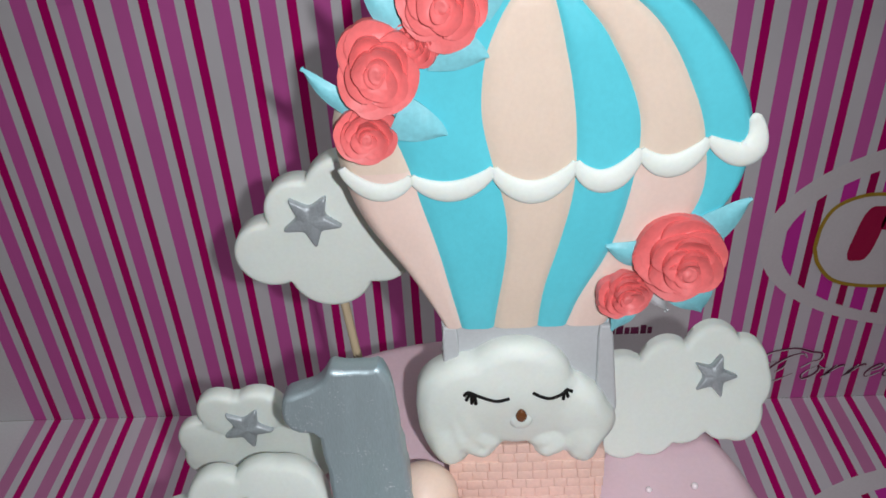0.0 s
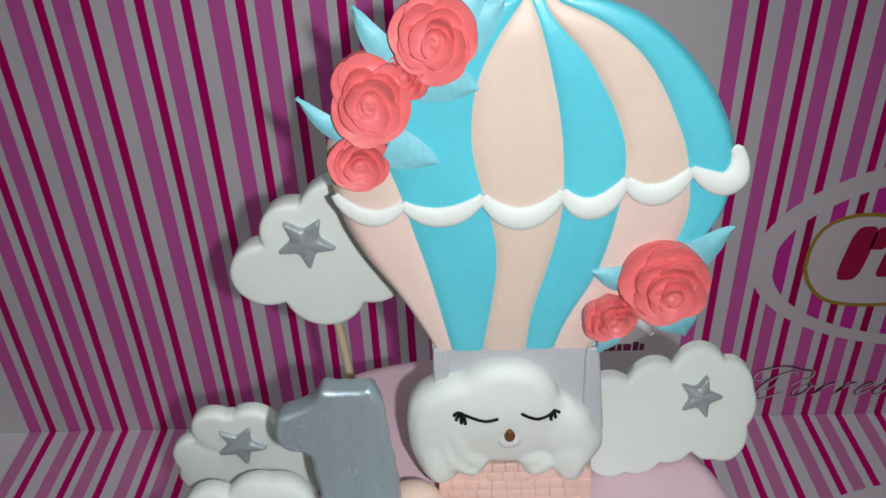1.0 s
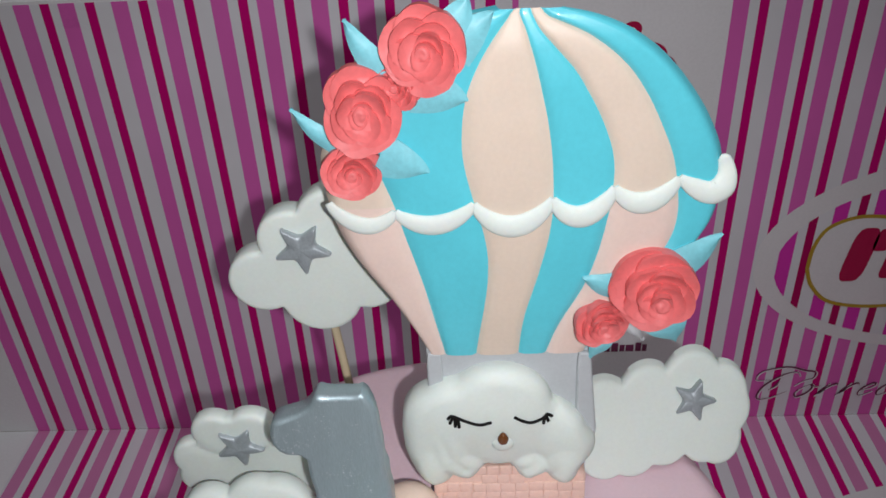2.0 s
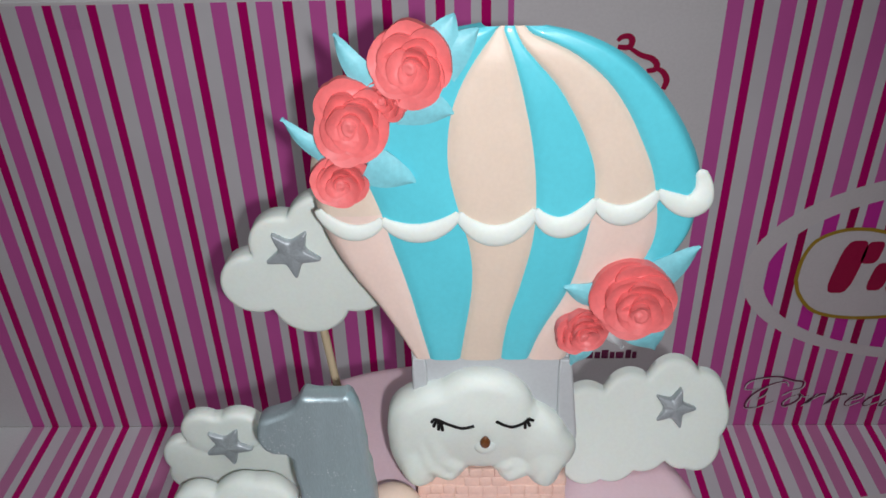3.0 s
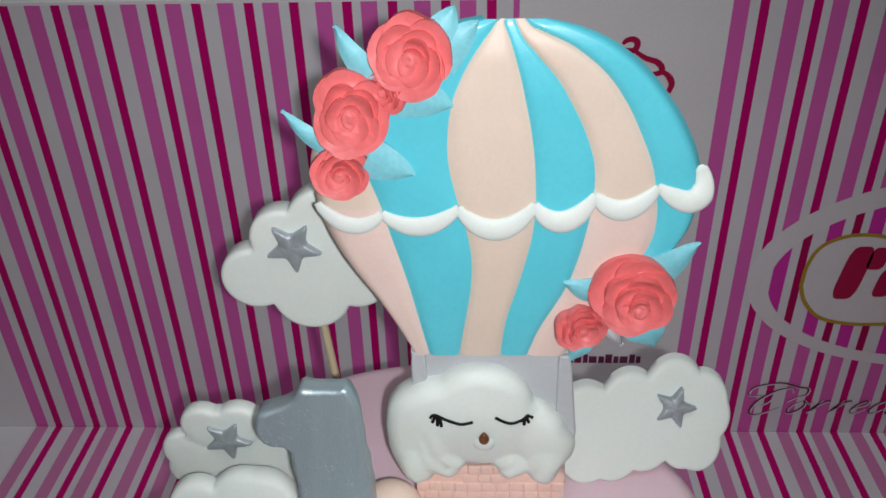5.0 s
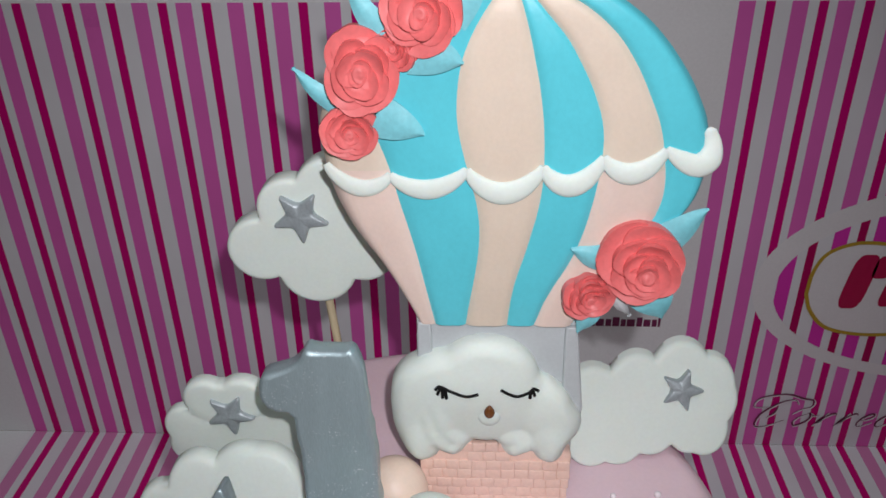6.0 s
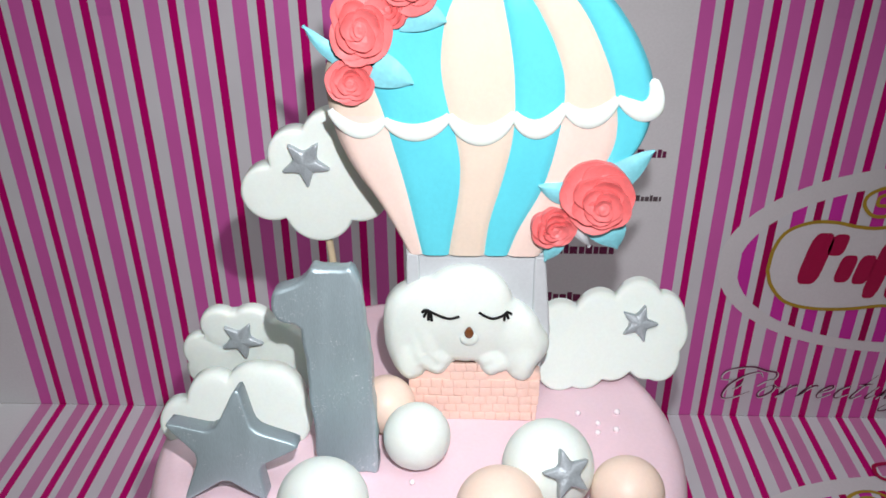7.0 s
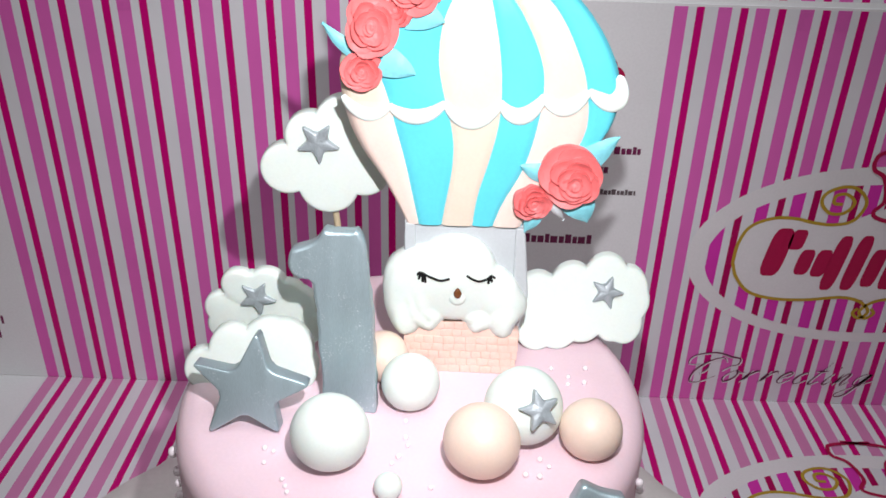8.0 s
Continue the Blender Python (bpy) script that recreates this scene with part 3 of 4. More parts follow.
# ---- clouds ----
def cloud(at, centre, circles, front, thick, label, star=None, relief=None, lean=0.0, swing=0.0):
    c = thing("cloud", at, label, "fondant cloud", "clouds on the cake")
    bm = slab(lobes(centre, circles, 200), front, thick, 0.0013, centre, relief, 10)
    for v in bm.verts:
        v.co.y -= lean * (0.2 - v.co.z) - swing * (v.co.x - at[0])
    part("cloud_plate", bm, M_WHITE, c)
    if star:
        small_star(c, (star[0], front - 0.0002 - lean * (0.2 - star[1]), star[1]), star[2], star[3], -math.degrees(math.atan(lean)) * 0.7)
    return c


c = cloud((0.0290, -0.191, CT), (0.026, 0.241),
          [(0.0145, 0.2385, 0.0085), (0.0225, 0.2495, 0.0080), (0.0335, 0.2530, 0.0100), (0.0275, 0.2335, 0.0098), (0.0390, 0.2380, 0.0080), (0.026, 0.241, 0.0100)],
          -0.1940, 0.006, "flat white cloud with a silver star on a wooden stick", (0.0251, 0.2483, 0.0066, -33))
part("stick", tube([(0.0330, -0.1905, CT - 0.004), (0.0312, -0.1905, 0.20), (0.0284, -0.1905, 0.232)], 0.0011, 10), M_STICK, c, "thin pale wooden stick")
def puffs(*domes):
    """Soft round swellings (x, z, radius, height) on the front of a cloud."""
    def relief(x, z):
        return max([0.0] + [d * max(0.0, 1 - (math.hypot(x - cx, z - cz) / r) ** 4) ** 0.7 for cx, cz, r, d in domes])
    return relief


cloud((0.006, -0.205, CT), (0.006, 0.1970),
      [(-0.0006, 0.2034, 0.0059), (0.0040, 0.2022, 0.0062), (0.0086, 0.2035, 0.0064), (0.0150, 0.1995, 0.0064), (-0.0068, 0.1945, 0.0060), (-0.0065, 0.1880, 0.0060), (0.0172, 0.1965, 0.0073), (0.0060, 0.1960, 0.0110), (0.0060, 0.1880, 0.0095), (0.0180, 0.1880, 0.0080)],
      -0.2080, 0.0038, "flat white cloud with a silver star behind another cloud", (0.0053, 0.1998, 0.0061, -28),
      puffs((0.0003, 0.2040, 0.0074, 0.0005), (0.0085, 0.2048, 0.0070, 0.0006), (-0.0060, 0.1920, 0.0070, 0.0004)))
cloud((0.006, -0.215, CT), (0.006, 0.1860),
      [(-0.0100, 0.1820, 0.0062), (-0.0006, 0.1880, 0.0077), (0.0110, 0.1880, 0.0098), (0.0152, 0.1878, 0.0098), (0.0197, 0.1830, 0.0068), (0.0080, 0.1860, 0.0085), (0.0000, 0.1850, 0.0070)],
      -0.2180, 0.0042, "flat white cloud with two raised puffs behind the large silver star", None,
      puffs((-0.0010, 0.1850, 0.0110, 0.0007), (0.0140, 0.1845, 0.0134, 0.0013), (-0.0100, 0.1810, 0.0080, 0.0004)), 0.35)
cloud((0.120, -0.194, CT), (0.113, 0.1920),
      [(0.0975, 0.1932, 0.0080), (0.1095, 0.1952, 0.0084), (0.1215, 0.1976, 0.0084), (0.1290, 0.1954, 0.0070), (0.1300, 0.1925, 0.0066), (0.1275, 0.1862, 0.0066), (0.1235, 0.1865, 0.0062), (0.1130, 0.1890, 0.0086),
       (0.1045, 0.1870, 0.0084), (0.0975, 0.1865, 0.0080)],
      -0.1882, 0.0040, "long flat white cloud with a silver star beside the basket", (0.1211, 0.1955, 0.0056, -19), None, 0.6, 0.1)


# ---- the silver number and the large star ----
def number_one():
    n = thing("number_one", (0.038, -0.233, CT), "silver-painted number 1 with worn glittering edges", "number")
    pts = [(0.0306, CT), (0.0466, CT), (0.0456, 0.2100), (0.0434, 0.2335), (0.0414, 0.2378), (0.0398, 0.2372), (0.0338, 0.2372), (0.0318, 0.2378), (0.0303, 0.2350), (0.0281, 0.2332), (0.0252, 0.2322), (0.0226, 0.2316),
           (0.0214, 0.2290), (0.0214, 0.2252), (0.0234, 0.2230), (0.0282, 0.2219), (0.0290, 0.2140)]
    fine = []
    for i, a in enumerate(pts):
        b = pts[(i + 1) % len(pts)]
        k = max(1, int(math.dist(a, b) / 0.003))
        fine += [(a[0] + (b[0] - a[0]) * j / k, a[1] + (b[1] - a[1]) * j / k) for j in range(k)]
    bm = slab(soften(fine, 1, 0.25), -0.2385, 0.0050, 0.0010, None, None, 4, 4)
    # hand-cut: the faces and rims wander a little
    for v in bm.verts:
        v.co += Vector((0.0004, 0.0005, 0.0003)) * noise.noise(v.co * 230)
    bm.transform(Matrix.Translation((0, -0.2385, CT)) @ Matrix.Rotation(radians(-6.5), 4, "X") @ Matrix.Translation((0, 0.2385, -CT)))
    part("digit", bm, M_SILVER, n, smooth=True)


def large_star():
    s = thing("silver_star", (0.0080, -0.2465, CT), "large thick silver-painted star leaning on a cloud", "star")
    # cut by hand: each arm has its own direction and reach, and so has each notch after it
    arms = ((80, 0.0192, 117, 0.0068), (152, 0.0184, 184, 0.0071), (229, 0.0182, 264, 0.0065), (307, 0.0162, 338, 0.0084), (368, 0.0192, 406, 0.0095))
    corners = [(q * math.cos(radians(a)), q * math.sin(radians(a))) for arm in arms for a, q in (arm[:2], arm[2:])]
    bm = slab(soften(corners, 2, 0.12), -0.0025, 0.0058, 0.0008, (0, 0), lambda x, z: 0.0006 * max(0.0, 1 - math.hypot(x, z) / 0.019), 6, 4, True)
    bm.transform(Matrix.Translation((0.0097, -0.2440, 0.1908)) @ Matrix.Rotation(radians(-15), 4, "X"))
    part("star_body", bm, M_SILVER, s)
    t = thing("silver_star", (0.1055, -0.2725, CT), "thick silver-painted star at the front rim of the cake", "star")
    bm = slab(star_points(0, 0, 0.0105, 20, 0.74, 4), -0.0025, 0.0055, 0.0012, (0, 0), None, 4, 3, True)
    bm.transform(Matrix.Translation((0.1080, -0.2735, 0.1752)) @ Matrix.Rotation(radians(-25), 4, "X"))
    part("star_body", bm, M_SILVER, t)


number_one()
large_star()

# ---- the hot-air balloon ----
BF = -0.2105
VB, VH = 0.2296, 0.0768
LEFT = ((0, 0.05, 0.113, 0.19, 0.23, 0.29, 0.37, 0.43, 0.506, 0.628, 0.777, 0.891, 0.95, 0.985, 1), (0.0173, 0.0192, 0.0218, 0.0252, 0.0273, 0.0308, 0.034, 0.0358, 0.0372, 0.0384, 0.0342, 0.0268, 0.0195, 0.013, 0.0058))
RIGHT = ((0, 0.142, 0.381, 0.476, 0.616, 0.696, 0.773, 0.817, 0.867, 0.931, 0.969, 0.99, 1), (0.0172, 0.0245, 0.0393, 0.04141, 0.04024, 0.03724, 0.03354, 0.03075, 0.02703, 0.02102, 0.01519, 0.009931, 0.0058))
CUTS = (((0, 0.1, 0.185, 0.285, 0.36, 0.436, 0.5, 0.7, 0.84, 1), (-0.775, -0.718, -0.675, -0.614, -0.612, -0.622, -0.633, -0.76, -1, -1)),
        ((0, 0.1, 0.19, 0.283, 0.378, 0.432, 0.551, 0.665, 0.773, 0.875, 0.945, 0.985, 1), (-0.375, -0.263, -0.188, -0.141, -0.145, -0.172, -0.2352, -0.2811, -0.2951, -0.2918, -0.2695, -0.2487, -0.4)),
        ((0, 0.06, 0.14, 0.22, 0.32, 0.43, 0.5, 0.662, 0.77, 0.858, 0.943, 0.983, 1), (0.165, 0.15, 0.15, 0.18, 0.19, 0.196, 0.195, 0.1751, 0.151, 0.1077, 0.02499, -0.09382, -0.25)),
        ((0, 0.1, 0.16, 0.25, 0.33, 0.41, 0.605, 0.685, 0.748, 0.807, 0.866, 0.905, 0.938, 0.976, 1), (0.52, 0.495, 0.53, 0.527, 0.49, 0.465, 0.4801, 0.4615, 0.4358, 0.3988, 0.346, 0.2775, 0.158, 0.08661, 0.03)),
        ((0, 0.25, 0.5, 0.602, 0.699, 0.775, 0.828, 0.903, 0.95, 0.967, 0.981, 1), (1, 0.88, 0.788, 0.763, 0.740, 0.730, 0.726, 0.672, 0.5726, 0.4501, 0.2336, 0.33)))


def smooth_table(v, t):
    """Interpolates a table with rounded corners."""
    w = min(0.04, v / 2, (1 - v) / 2)
    return sum(table_of(v + w * d, *t) for d in (-1, -0.5, 0, 0.5, 1)) / 5


def env(u, v):
    """A point of the balloon's outline plane; u runs across, v from foot to crown."""
    w = smooth_table(v, LEFT if u < 0 else RIGHT)
    return 0.0708 + 0.0030 * v + 0.0012 * max(0.0, (v - 0.8) / 0.2) + u * w, VB + VH * v


def edge_u(i, v):
    if i < 0:
        return -1.0
    if i >= len(CUTS):
        return 1.0
    w = min(0.05, v / 2, (1 - v) / 2)
    return max(-1.0, min(1.0, sum(table_of(v + w * d, *CUTS[i]) for d in (-1, -0.67, -0.33, 0, 0.33, 0.67, 1)) / 7))


def leaf(parent, base, tip, width, lift=0.0007, m=None, bend=0.0006):
    """A pointed leaf with a fold along its middle."""
    bm = bmesh.new()
    a, b = Vector(base), Vector(tip)
    d = b - a
    side = d.cross(Vector((0, 1, 0))).normalized()
    rows = []
    n = 10
    for i in range(n + 1):
        t = i / n
        w = width * 1.25 * (1 - t) ** 0.85 * (0.86 + 0.6 * t) / 2 if t < 1 else 0.0001
        p = a + d * t + Vector((0, -lift * math.sin(math.pi * t) + 0.00015 * math.sin(9 * t), 0)) + side * bend * math.sin(2.2 * t)
        rows.append([bm.verts.new(p + side * w * s + Vector((0, -0.0004 * (1 - abs(s)) + 0.0004 * abs(s) ** 2, 0))) for s in (-1, -0.5, 0, 0.5, 1)])
    for r, q in zip(rows, rows[1:]):
        for k in range(4):
            bm.faces.new((r[k], r[k + 1], q[k + 1], q[k]))
    thicken(bm, 0.0006)
    part("leaf", bm, m or M_LEAF, parent, "pale turquoise pointed leaf")


def rose(parent, at, r, seed, tilt=(0, 0), squeeze=1.0, shift=(0.0, 0.0)):
    """A hand-modelled rose that faces the front: a low rolled bud wrapped in broad thick petals, each lapping the next."""
    rnd = random.Random(seed)
    turn = Matrix.Translation(at) @ Matrix.Rotation(radians(tilt[0]), 4, "X") @ Matrix.Rotation(radians(tilt[1]), 4, "Z") @ Matrix.Diagonal((1, 1, squeeze, 1))
    bm = slab([(0.86 * r * math.cos(2 * math.pi * k / 28), 0.86 * r * math.sin(2 * math.pi * k / 28)) for k in range(28)], -0.12 * r, 0.55 * r, 0.3 * r, (0, 0), None, 3, 3)
    bm.transform(turn)
    heart = part("rose", bm, M_CORAL, parent, "coral red modelled rose")

    def petal(phi, away, size, base, cup, step):
        """A cupped round petal laid beside its neighbours: a soft wavy lip over the petals below, one end tucked down."""
        pb = bmesh.new()
        na, nb = 26, 5
        ph, long, pin = rnd.uniform(0, 6), rnd.uniform(0.95, 1.25), rnd.uniform(0.06, 0.22)
        ux, uz = math.cos(phi), math.sin(phi)
        ox, oz = away * ux + step * shift[0] / 3, away * uz + step * shift[1] / 3
        low = Vector((rnd.uniform(0, 50), seed, phi))
        rows = []
        for j in range(1, nb + 2):
            d = min(1.0, j / nb)
            back = 0.0 if j <= nb else 0.32 * r
            row = []
            for i in range(na):
                a = 2 * math.pi * i / na
                lip = 1 + 0.04 * math.sin(2 * a + ph) + 0.03 * math.sin(3 * a + 2 * ph) + 0.015 * math.sin(6 * a - ph)
                u, w = d * size * lip * math.cos(a), d * size * lip * long * math.sin(a)
                h = base + cup * d ** 2.6 * (0.6 + 0.4 * math.cos(a)) + pin * w - 0.02 * u
                x, z = ox + u * ux - w * uz, oz + u * uz + w * ux
                h += 0.08 * r * noise.noise(Vector((x, z, 0)) * (2.2 / r) + low) * d
                row.append(pb.verts.new((x, -h + back, z)))
            rows.append(row)
        mid = pb.verts.new((ox, -base, oz))
        for i in range(na):
            pb.faces.new((rows[0][i], rows[0][(i + 1) % na], mid))
        for q, w in zip(rows, rows[1:]):
            for i in range(na):
                pb.faces.new((q[i], q[(i + 1) % na], w[(i + 1) % na], w[i]))
        bmesh.ops.recalc_face_normals(pb, faces=pb.faces)
        lip_edges = [e for e in pb.edges if all(v in rows[-2] for v in e.verts)]
        bmesh.ops.bevel(pb, geom=lip_edges, offset=0.02 * r, segments=2, affect="EDGES")
        pb.transform(turn)
        part("petal", pb, M_CORAL, heart)

    first = rnd.uniform(0, 6)
    # petals in each ring, how far out, size, height, cup
    rings = ((6, 0.40, 0.62, 0.06, 0.12), (4, 0.32, 0.46, 0.19, 0.20), (3, 0.19, 0.36, 0.31, 0.20), (2, 0.08, 0.24, 0.42, 0.13))
    for step, (count, away, size, base, cup) in enumerate(rings):
        for k in range(count):
            petal(first + 2 * math.pi * k / count + rnd.uniform(-0.3, 0.3), away * r * rnd.uniform(0.9, 1.1), size * r * rnd.uniform(0.9, 1.06), base * r * rnd.uniform(0.92, 1.1), cup * r * rnd.uniform(0.8, 1.3), step)
        first += 0.6 + rnd.uniform(0, 0.9)
    # the rolled tip
    pb = ball((0, 0, 0), 1, 1, 20, 14)
    for v in pb.verts:
        x, y, z = v.co
        fold = math.cos(math.atan2(z, x) + seed - 6 * math.hypot(x, z))
        v.co = Vector((shift[0] + x * 0.19 * r, -0.44 * r + y * 0.08 * r - (0.03 * r * fold if y < 0 else 0), shift[1] + z * 0.21 * r))
    pb.transform(turn)
    part("petal", pb, M_CORAL, heart)


def balloon():
    b = thing("hot_air_balloon", (0.072, -0.206, 0.20), "flat fondant hot-air balloon with turquoise and cream stripes on the cake", "balloon")
    # the plate behind the stripes
    outline = []
    n = 40
    for k in range(n + 1):
        v = k / n * 0.90
        outline.append(env(0.95 - 0.25 * max(0, v - 0.7) / 0.26, v))
    for k in range(n, -1, -1):
        v = k / n * 0.90
        outline.append(env(-0.95 + 0.25 * max(0, v - 0.7) / 0.26, v))
    part("back_plate", slab(outline, BF + 0.0015, 0.0065, 0.001, None, None, 4, 3), M_CREAM, b)
    # each stripe, above and below the white swags, is a soft strip of its own
    for i in range(6):
        m = M_CREAM if i % 2 == 0 else M_BLUE
        for v0, v1 in ((0.0, 0.5), (0.5, 1.0)):
            bm = bmesh.new()
            nu, nv = 12, 26
            rows = []
            for j in range(nv + 1):
                v = v0 + (v1 - v0) * (j / nv if v0 < 0.4 else 1 - (1 - j / nv) ** 1.5)
                ua, ub = edge_u(i - 1, v), edge_u(i, v)
                row = []
                for k in range(nu + 1):
                    s = k / nu
                    x, z = env(ua + (ub - ua) * s, v)
                    y = BF - min(0.0009, 0.12 * (env(ub, v)[0] - env(ua, v)[0])) * (1 - abs(2 * s - 1) ** 5)
                    if i == 1 and v > 0.8 and s < 0.35:
                        y += 0.0022 * ((0.35 - s) / 0.35) ** 3 * min(1, (v - 0.8) / 0.05)
                    if (i == 0 and s < 0.35) or (i == 5 and s > 0.65):
                        e = (0.35 - s) / 0.35 if i == 0 else (s - 0.65) / 0.35
                        y += 0.0022 * e ** 3 * min(1, max(0, (1 - v) / 0.1))
                    if v > 0.9:
                        y += 0.0012 * ((v - 0.9) / 0.1) ** 2
                    row.append(bm.verts.new((x, y, z)))
                rows.append(row)
            for q, w in zip(rows, rows[1:]):
                for k in range(nu):
                    if (q[k].co - q[k + 1].co).length + (w[k].co - w[k + 1].co).length > 1e-7:
                        bm.faces.new((q[k], q[k + 1], w[k + 1], w[k]))
            bmesh.ops.remove_doubles(bm, verts=bm.verts, dist=1e-6)
            part("stripe", bm, M_BLUSH if i in (0, 4) and v0 < 0.4 else m, b, "cream stripe" if i % 2 == 0 else "turquoise stripe")
    # white swags
    cusps = ((0.0358, 0.2697), (0.0488, 0.2673), (0.0645, 0.2685), (0.0800, 0.2692), (0.0920, 0.2714), (0.1042, 0.2731))
    for p, q, low, fat in zip(cusps, cusps[1:], (0.2642, 0.2639, 0.2631, 0.2650, 0.2677), (0.0020, 0.0023, 0.0026, 0.0026, 0.0025)):
        pts = []
        for j in range(25):
            t = j / 24
            sag = ((p[1] + q[1]) / 2 - low) * math.sin(math.pi * t) ** 0.75
            pts.append((p[0] + (q[0] - p[0]) * t, BF - 0.0010, p[1] + (q[1] - p[1]) * t - sag))
        part("swag", tube(pts, lambda t, f=fat: 0.0008 + (f - 0.0008) * math.sin(math.pi * t) ** 0.7, 16, 0.4), M_WHITE, b, "white scalloped swag")
    pts = spline([(0.1042, BF - 0.001, 0.2731), (0.1070, BF - 0.001, 0.2711), (0.1100, BF - 0.001, 0.2697), (0.1124, BF - 0.001, 0.2704), (0.1133, BF - 0.0006, 0.2728), (0.1130, BF - 0.0002, 0.2752), (0.1121, BF - 0.0002, 0.2774)], 6)
    part("swag", tube(pts, lambda t: table_of(t, (0, 0.17, 0.4, 0.55, 0.72, 0.88, 0.95, 1), (0.0008, 0.0019, 0.0028, 0.0027, 0.0019, 0.0014, 0.0012, 0.0004)), 16, 0.4), M_WHITE, b, "white scalloped swag")
    # grey skirt with two side straps
    part("skirt", slab([(0.0530, 0.190), (0.0905, 0.190), (0.0898, 0.2297), (0.0530, 0.2302)], BF + 0.0008, 0.005, 0.0006, None), M_GREYF, b, "pale grey skirt under the balloon")
    part("strap", slab(soften([(0.0530, 0.195), (0.0562, 0.195), (0.0566, 0.2296), (0.0530, 0.2300)], 1, 0.1), BF - 0.0006, 0.002, 0.0006, None), M_GREYF, b, "pale grey strap")
    part("strap", slab(soften([(0.0875, 0.195), (0.0925, 0.203), (0.0898, 0.2290), (0.0868, 0.2292)], 1, 0.1), BF - 0.0006, 0.002, 0.0006, None), M_GREYF, b, "pale grey strap")
    # roses and leaves
    yl = BF - 0.0012
    leaf(b, (0.0488, yl, 0.2962), (0.0428, yl + 0.001, 0.3062), 0.0052)
    leaf(b, (0.0400, yl, 0.2815), (0.0310, yl + 0.001, 0.2898), 0.0044)
    leaf(b, (0.0468, yl - 0.001, 0.2802), (0.0560, yl - 0.001, 0.2760), 0.0084)
    leaf(b, (0.0545, yl - 0.001, 0.2932), (0.0638, yl - 0.001, 0.2904), 0.0088)
    leaf(b, (0.0600, yl, 0.3000), (0.0648, yl - 0.0005, 0.3094), 0.0086)
    leaf(b, (0.0615, yl, 0.2995), (0.0690, yl, 0.3064), 0.0072)
    leaf(b, (0.1050, yl, 0.2510), (0.1150, yl + 0.001, 0.2590), 0.0076)
    leaf(b, (0.0960, yl, 0.2478), (0.0868, yl, 0.2506), 0.0068)
    leaf(b, (0.1030, yl, 0.2408), (0.1078, yl + 0.001, 0.2316), 0.0105)
    leaf(b, (0.0925, yl, 0.2370), (0.0890, yl, 0.2285), 0.0060)
    leaf(b, (0.0955, yl, 0.2395), (0.1006, yl + 0.001, 0.2320), 0.0030, 0.001, M_GREYF)
    rose(b, (0.0565, BF - 0.0025, 0.3006), 0.0075, 3, (-5, -4), 1.06)
    rose(b, (0.0443, BF - 0.0025, 0.2897), 0.0077, 8, (-5, 4), 1.14)
    rose(b, (0.0512, BF - 0.0010, 0.2938), 0.0048, 12, (-5, -20))
    rose(b, (0.0415, BF - 0.0022, 0.2770), 0.0058, 15, (-5, 6))
    rose(b, (0.1014, BF - 0.0022, 0.2478), 0.0092, 24, (-4, -4), 0.98, (0.0013, -0.0020))
    rose(b, (0.0910, BF - 0.0022, 0.2390), 0.0061, 27, (-4, 10), 0.9)


balloon()


# ---- the basket ----
def basket():
    b = thing("basket", (0.072, -0.211, CT), "salmon fondant basket modelled in small blocks", "basket")
    def bulge(bm):
        for v in bm.verts:
            v.co.y -= 0.0028 * max(0.0, min(1.0, (0.1945 - v.co.z) / 0.016))
        return bm

    part("body", bulge(slab(soften([(0.0545, 0.1782), (0.0720, 0.1780), (0.0888, 0.1786), (0.0908, 0.1945), (0.0525, 0.1945)], 2, 0.12), -0.2130, 0.006, 0.0012, None, None, 6)), M_BASKET, b)
    rnd = random.Random(2)
    for row in range(7):
        z = 0.1797 + 0.0025 * row
        x0, x1 = 0.0543 - 0.0003 * row, 0.0894 + 0.0002 * row
        x = x0 - (0.0017 if row % 2 else 0)
        while x < x1 - 0.001:
            w = 0.0034 + rnd.uniform(-0.0004, 0.0004)
            a, c = max(x, x0), min(x + w, x1)
            if c - a > 0.0010 and (row < 5 or 0.0635 < (a + c) / 2 < 0.0745):
                k = rnd.uniform(-0.0001, 0.0001)
                slit = rnd.choice((0.00002, 0.00010, 0.00016))
                bm = box(a + 0.00003, c - slit, -0.2134 + rnd.uniform(-0.00012, 0.00008), -0.2125, z - 0.00126 + k, z + 0.00126 + k, 0.00012)
                part("block", bulge(bm), M_BASKET, b)
            x += w


basket()


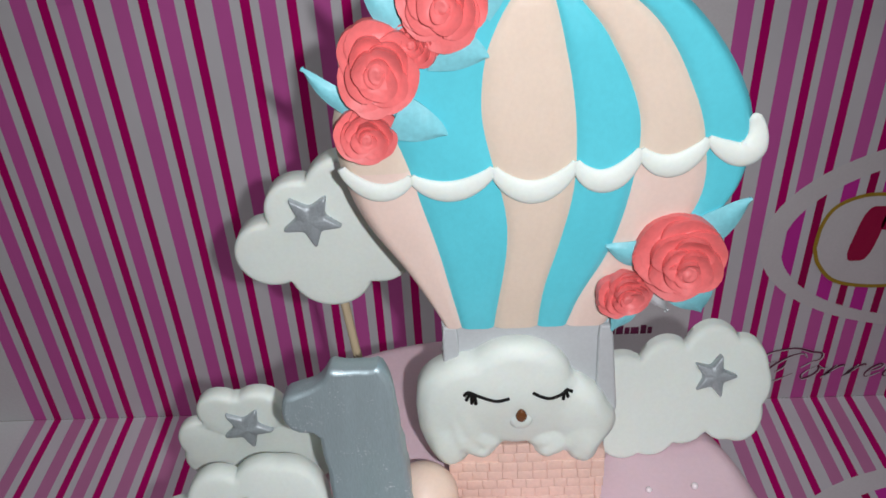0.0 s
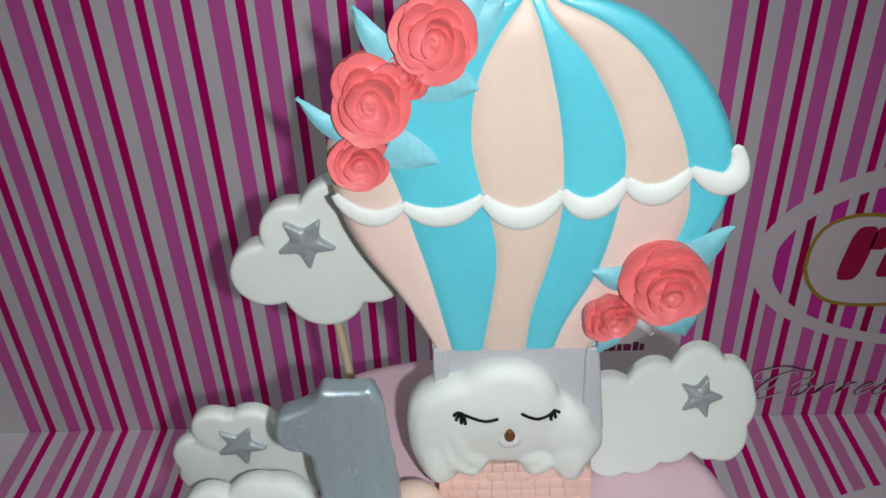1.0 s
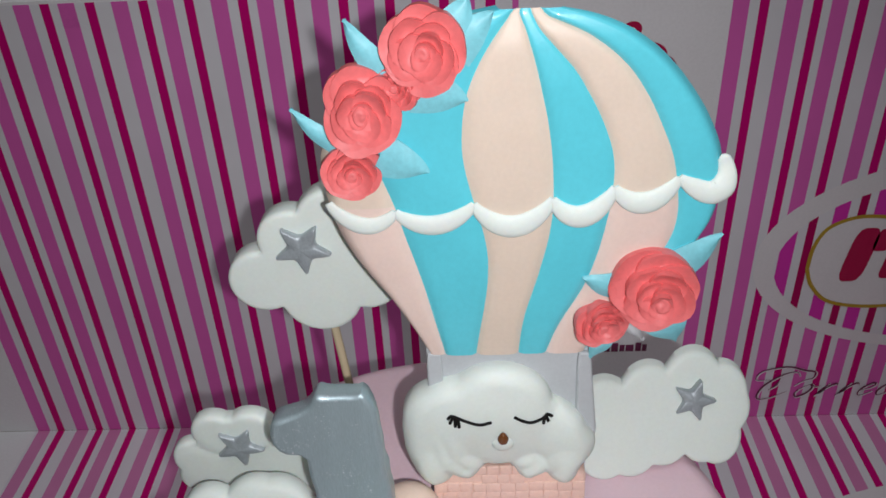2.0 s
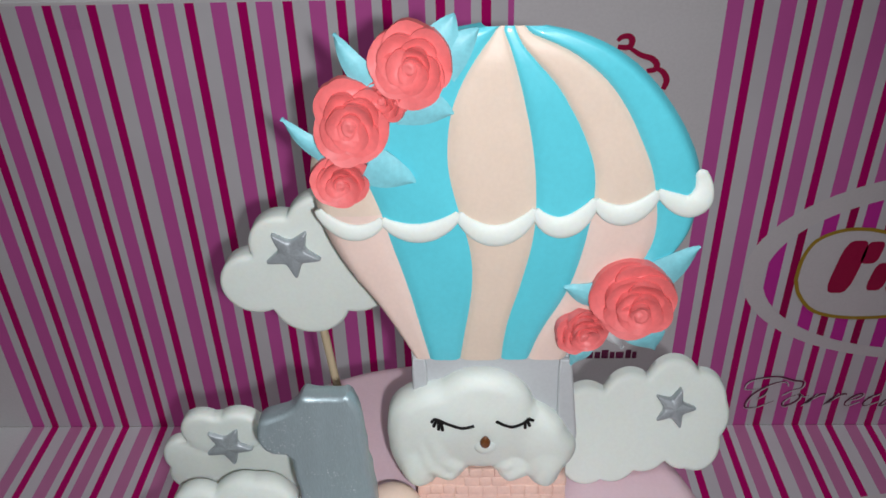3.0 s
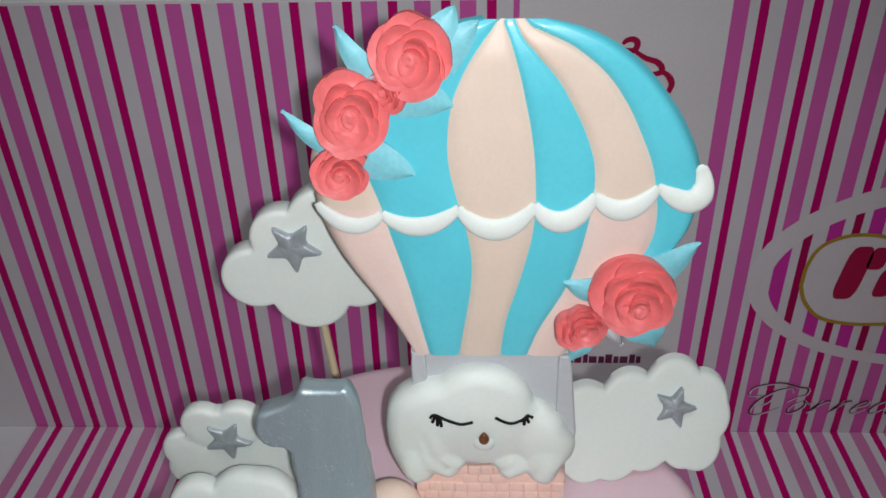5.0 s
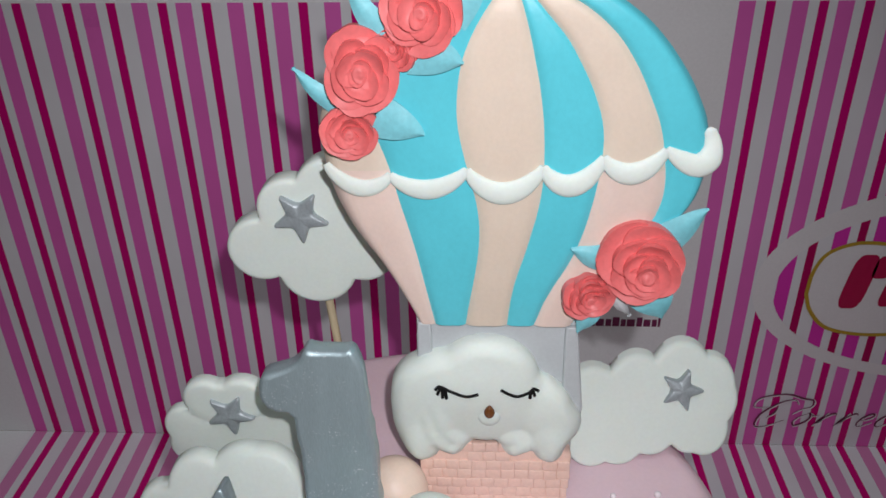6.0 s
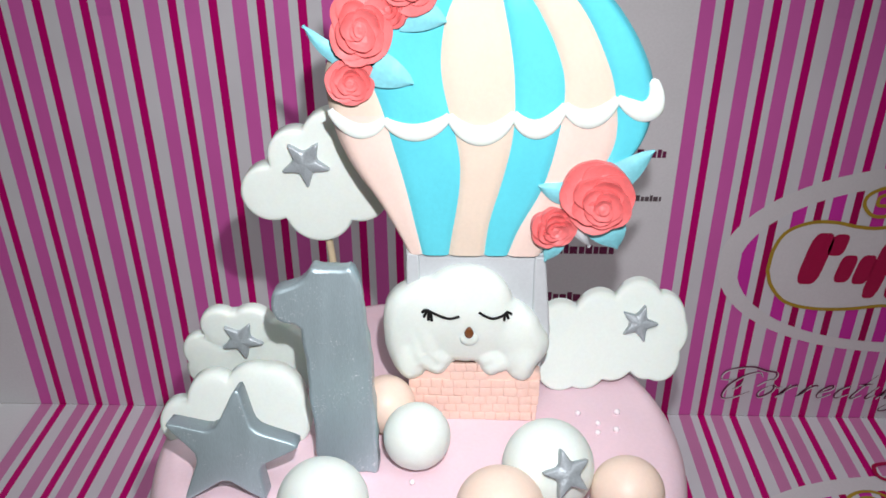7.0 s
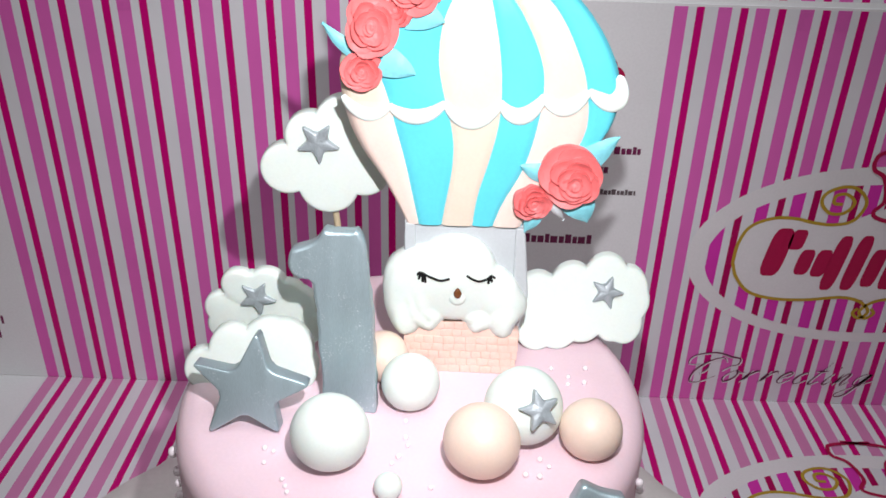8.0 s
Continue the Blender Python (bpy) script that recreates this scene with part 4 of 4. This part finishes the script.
# ---- the sleeping figure in the basket, one plain mesh ----
def figure():
    f = thing("sleeping_figurine", (0.070, -0.210, 0.1945), "plain white fondant figurine with closed eyes resting in the basket", "figurine")
    centre = (0.0695, 0.2070)
    circles = [(0.0690, 0.2138, 0.0127), (0.0594, 0.2116, 0.0108), (0.0568, 0.2106, 0.0103), (0.0556, 0.2075, 0.0094), (0.0548, 0.2000, 0.0077), (0.0805, 0.2098, 0.0062), (0.0550, 0.2030, 0.0086), (0.0545, 0.1975, 0.0066), (0.0538, 0.1941, 0.0041), (0.0614, 0.1951, 0.0035),
               (0.0690, 0.2060, 0.0101), (0.0760, 0.1950, 0.0036), (0.0843, 0.1942, 0.0044), (0.0850, 0.2020, 0.0073), (0.0820, 0.2065, 0.0077)]
    domes = ((0.0690, 0.2160, 0.0142, 0.0142, 0.0040), (0.0692, 0.2085, 0.0165, 0.0135, 0.0043), (0.0545, 0.2075, 0.0098, 0.0190, 0.0040), (0.0533, 0.1960, 0.0052, 0.0085, 0.0046), (0.0572, 0.2010, 0.0046, 0.0090, 0.0041),
             (0.0612, 0.1968, 0.0048, 0.0058, 0.0042), (0.0852, 0.2035, 0.0080, 0.0125, 0.0040), (0.0850, 0.1960, 0.0055, 0.0080, 0.0046), (0.0765, 0.1966, 0.0050, 0.0056, 0.0043), (0.0600, 0.2140, 0.0122, 0.0115, 0.0036))

    ring = np.array(lobes(centre, circles, 260)) - np.array(centre)
    far = np.hypot(ring[:, 0], ring[:, 1])
    strands = ((0.0537, 0.2043, 0.0553, 0.1979, 0.0005), (0.0553, 0.1979, 0.0580, 0.1935, 0.0014), (0.0553, 0.2090, 0.0574, 0.2015, 0.0006), (0.0574, 0.2015, 0.0607, 0.1972, 0.0009), (0.0607, 0.1990, 0.0650, 0.1945, 0.0008),
               (0.0843, 0.2010, 0.0827, 0.1960, 0.0007), (0.0827, 0.1965, 0.0804, 0.1925, 0.0014), (0.0790, 0.1995, 0.0730, 0.1955, 0.0009))
    rim = ring / far[:, None] * (sum(np.roll(far, k) for k in range(-3, 4)) / 7)[:, None] + np.array(centre)

    def relief(x, z):
        h = 0.0
        near = min(1.0, float(np.min(np.hypot(rim[:, 0] - x, rim[:, 1] - z))) / 0.0034)
        for cx, cz, rx, rz, d in domes:
            q = 1 - ((x - cx) / rx) ** 2 - ((z - cz) / rz) ** 2
            if q > 0:
                h += (d * q ** 0.5) ** 4.4
        cut = 0.0
        for ax, az, bx, bz, d in strands:
            k = max(0.0, min(1.0, ((x - ax) * (bx - ax) + (z - az) * (bz - az)) / ((bx - ax) ** 2 + (bz - az) ** 2)))
            gap = math.hypot(x - ax - (bx - ax) * k, z - az - (bz - az) * k)
            cut = max(cut, 0.7 * d * (0.2 + 0.8 * k) * math.exp(-(gap / 0.0012) ** 2))
        return max(0.0, h ** (1 / 4.4) - cut) * math.sqrt(1 - (1 - near) ** 2)

    front = -0.2115
    bm = slab([tuple(map(float, p)) for p in rim], front, 0.004, 0.0007, centre, relief, 44, 5)

    def on(x, z, out=0.0):
        return (x, front - relief(x, z) - out, z)

    for pts in ([(0.0573, 0.2146), (0.0584, 0.2155), (0.0611, 0.2142), (0.0644, 0.2131), (0.0673, 0.2138)], [(0.0725, 0.2150), (0.0742, 0.2138), (0.0763, 0.2129), (0.0787, 0.2134), (0.0801, 0.2144)],
                [(0.0590, 0.2153), (0.0590, 0.2124)], [(0.0596, 0.2150), (0.0599, 0.2122)], [(0.0586, 0.2154), (0.0578, 0.2133)],
                [(0.0794, 0.2139), (0.0793, 0.2119)], [(0.0798, 0.2142), (0.0804, 0.2123)], [(0.0800, 0.2144), (0.0813, 0.2134)]):
        line = spline([(a, 0, c) for a, c in pts], 6)
        join(bm, tube([on(q.x, q.z, 0.0001) for q in line], 0.00040, 6), 1)
    nose = ball((0, 0, 0), 1, 1, 20, 14)
    for v in nose.verts:
        k = 1 - 0.35 * max(0, v.co.z)
        v.co = Vector(on(0.0699, 0.2090, 0.0006)) + Vector((v.co.x * 0.0013 * k, v.co.y * 0.0010, v.co.z * 0.0018))
    join(bm, nose, 2)
    muzzle = ball((0, 0, 0), 1, 1, 20, 14)
    for v in muzzle.verts:
        v.co = Vector(on(0.0699, 0.2066, -0.0004)) + Vector((v.co.x * 0.0027, v.co.y * 0.0012, v.co.z * 0.0026))
    join(bm, muzzle, 0)
    part("figure", bm, [M_WHITE, M_BLACK, M_BROWN], f)


figure()
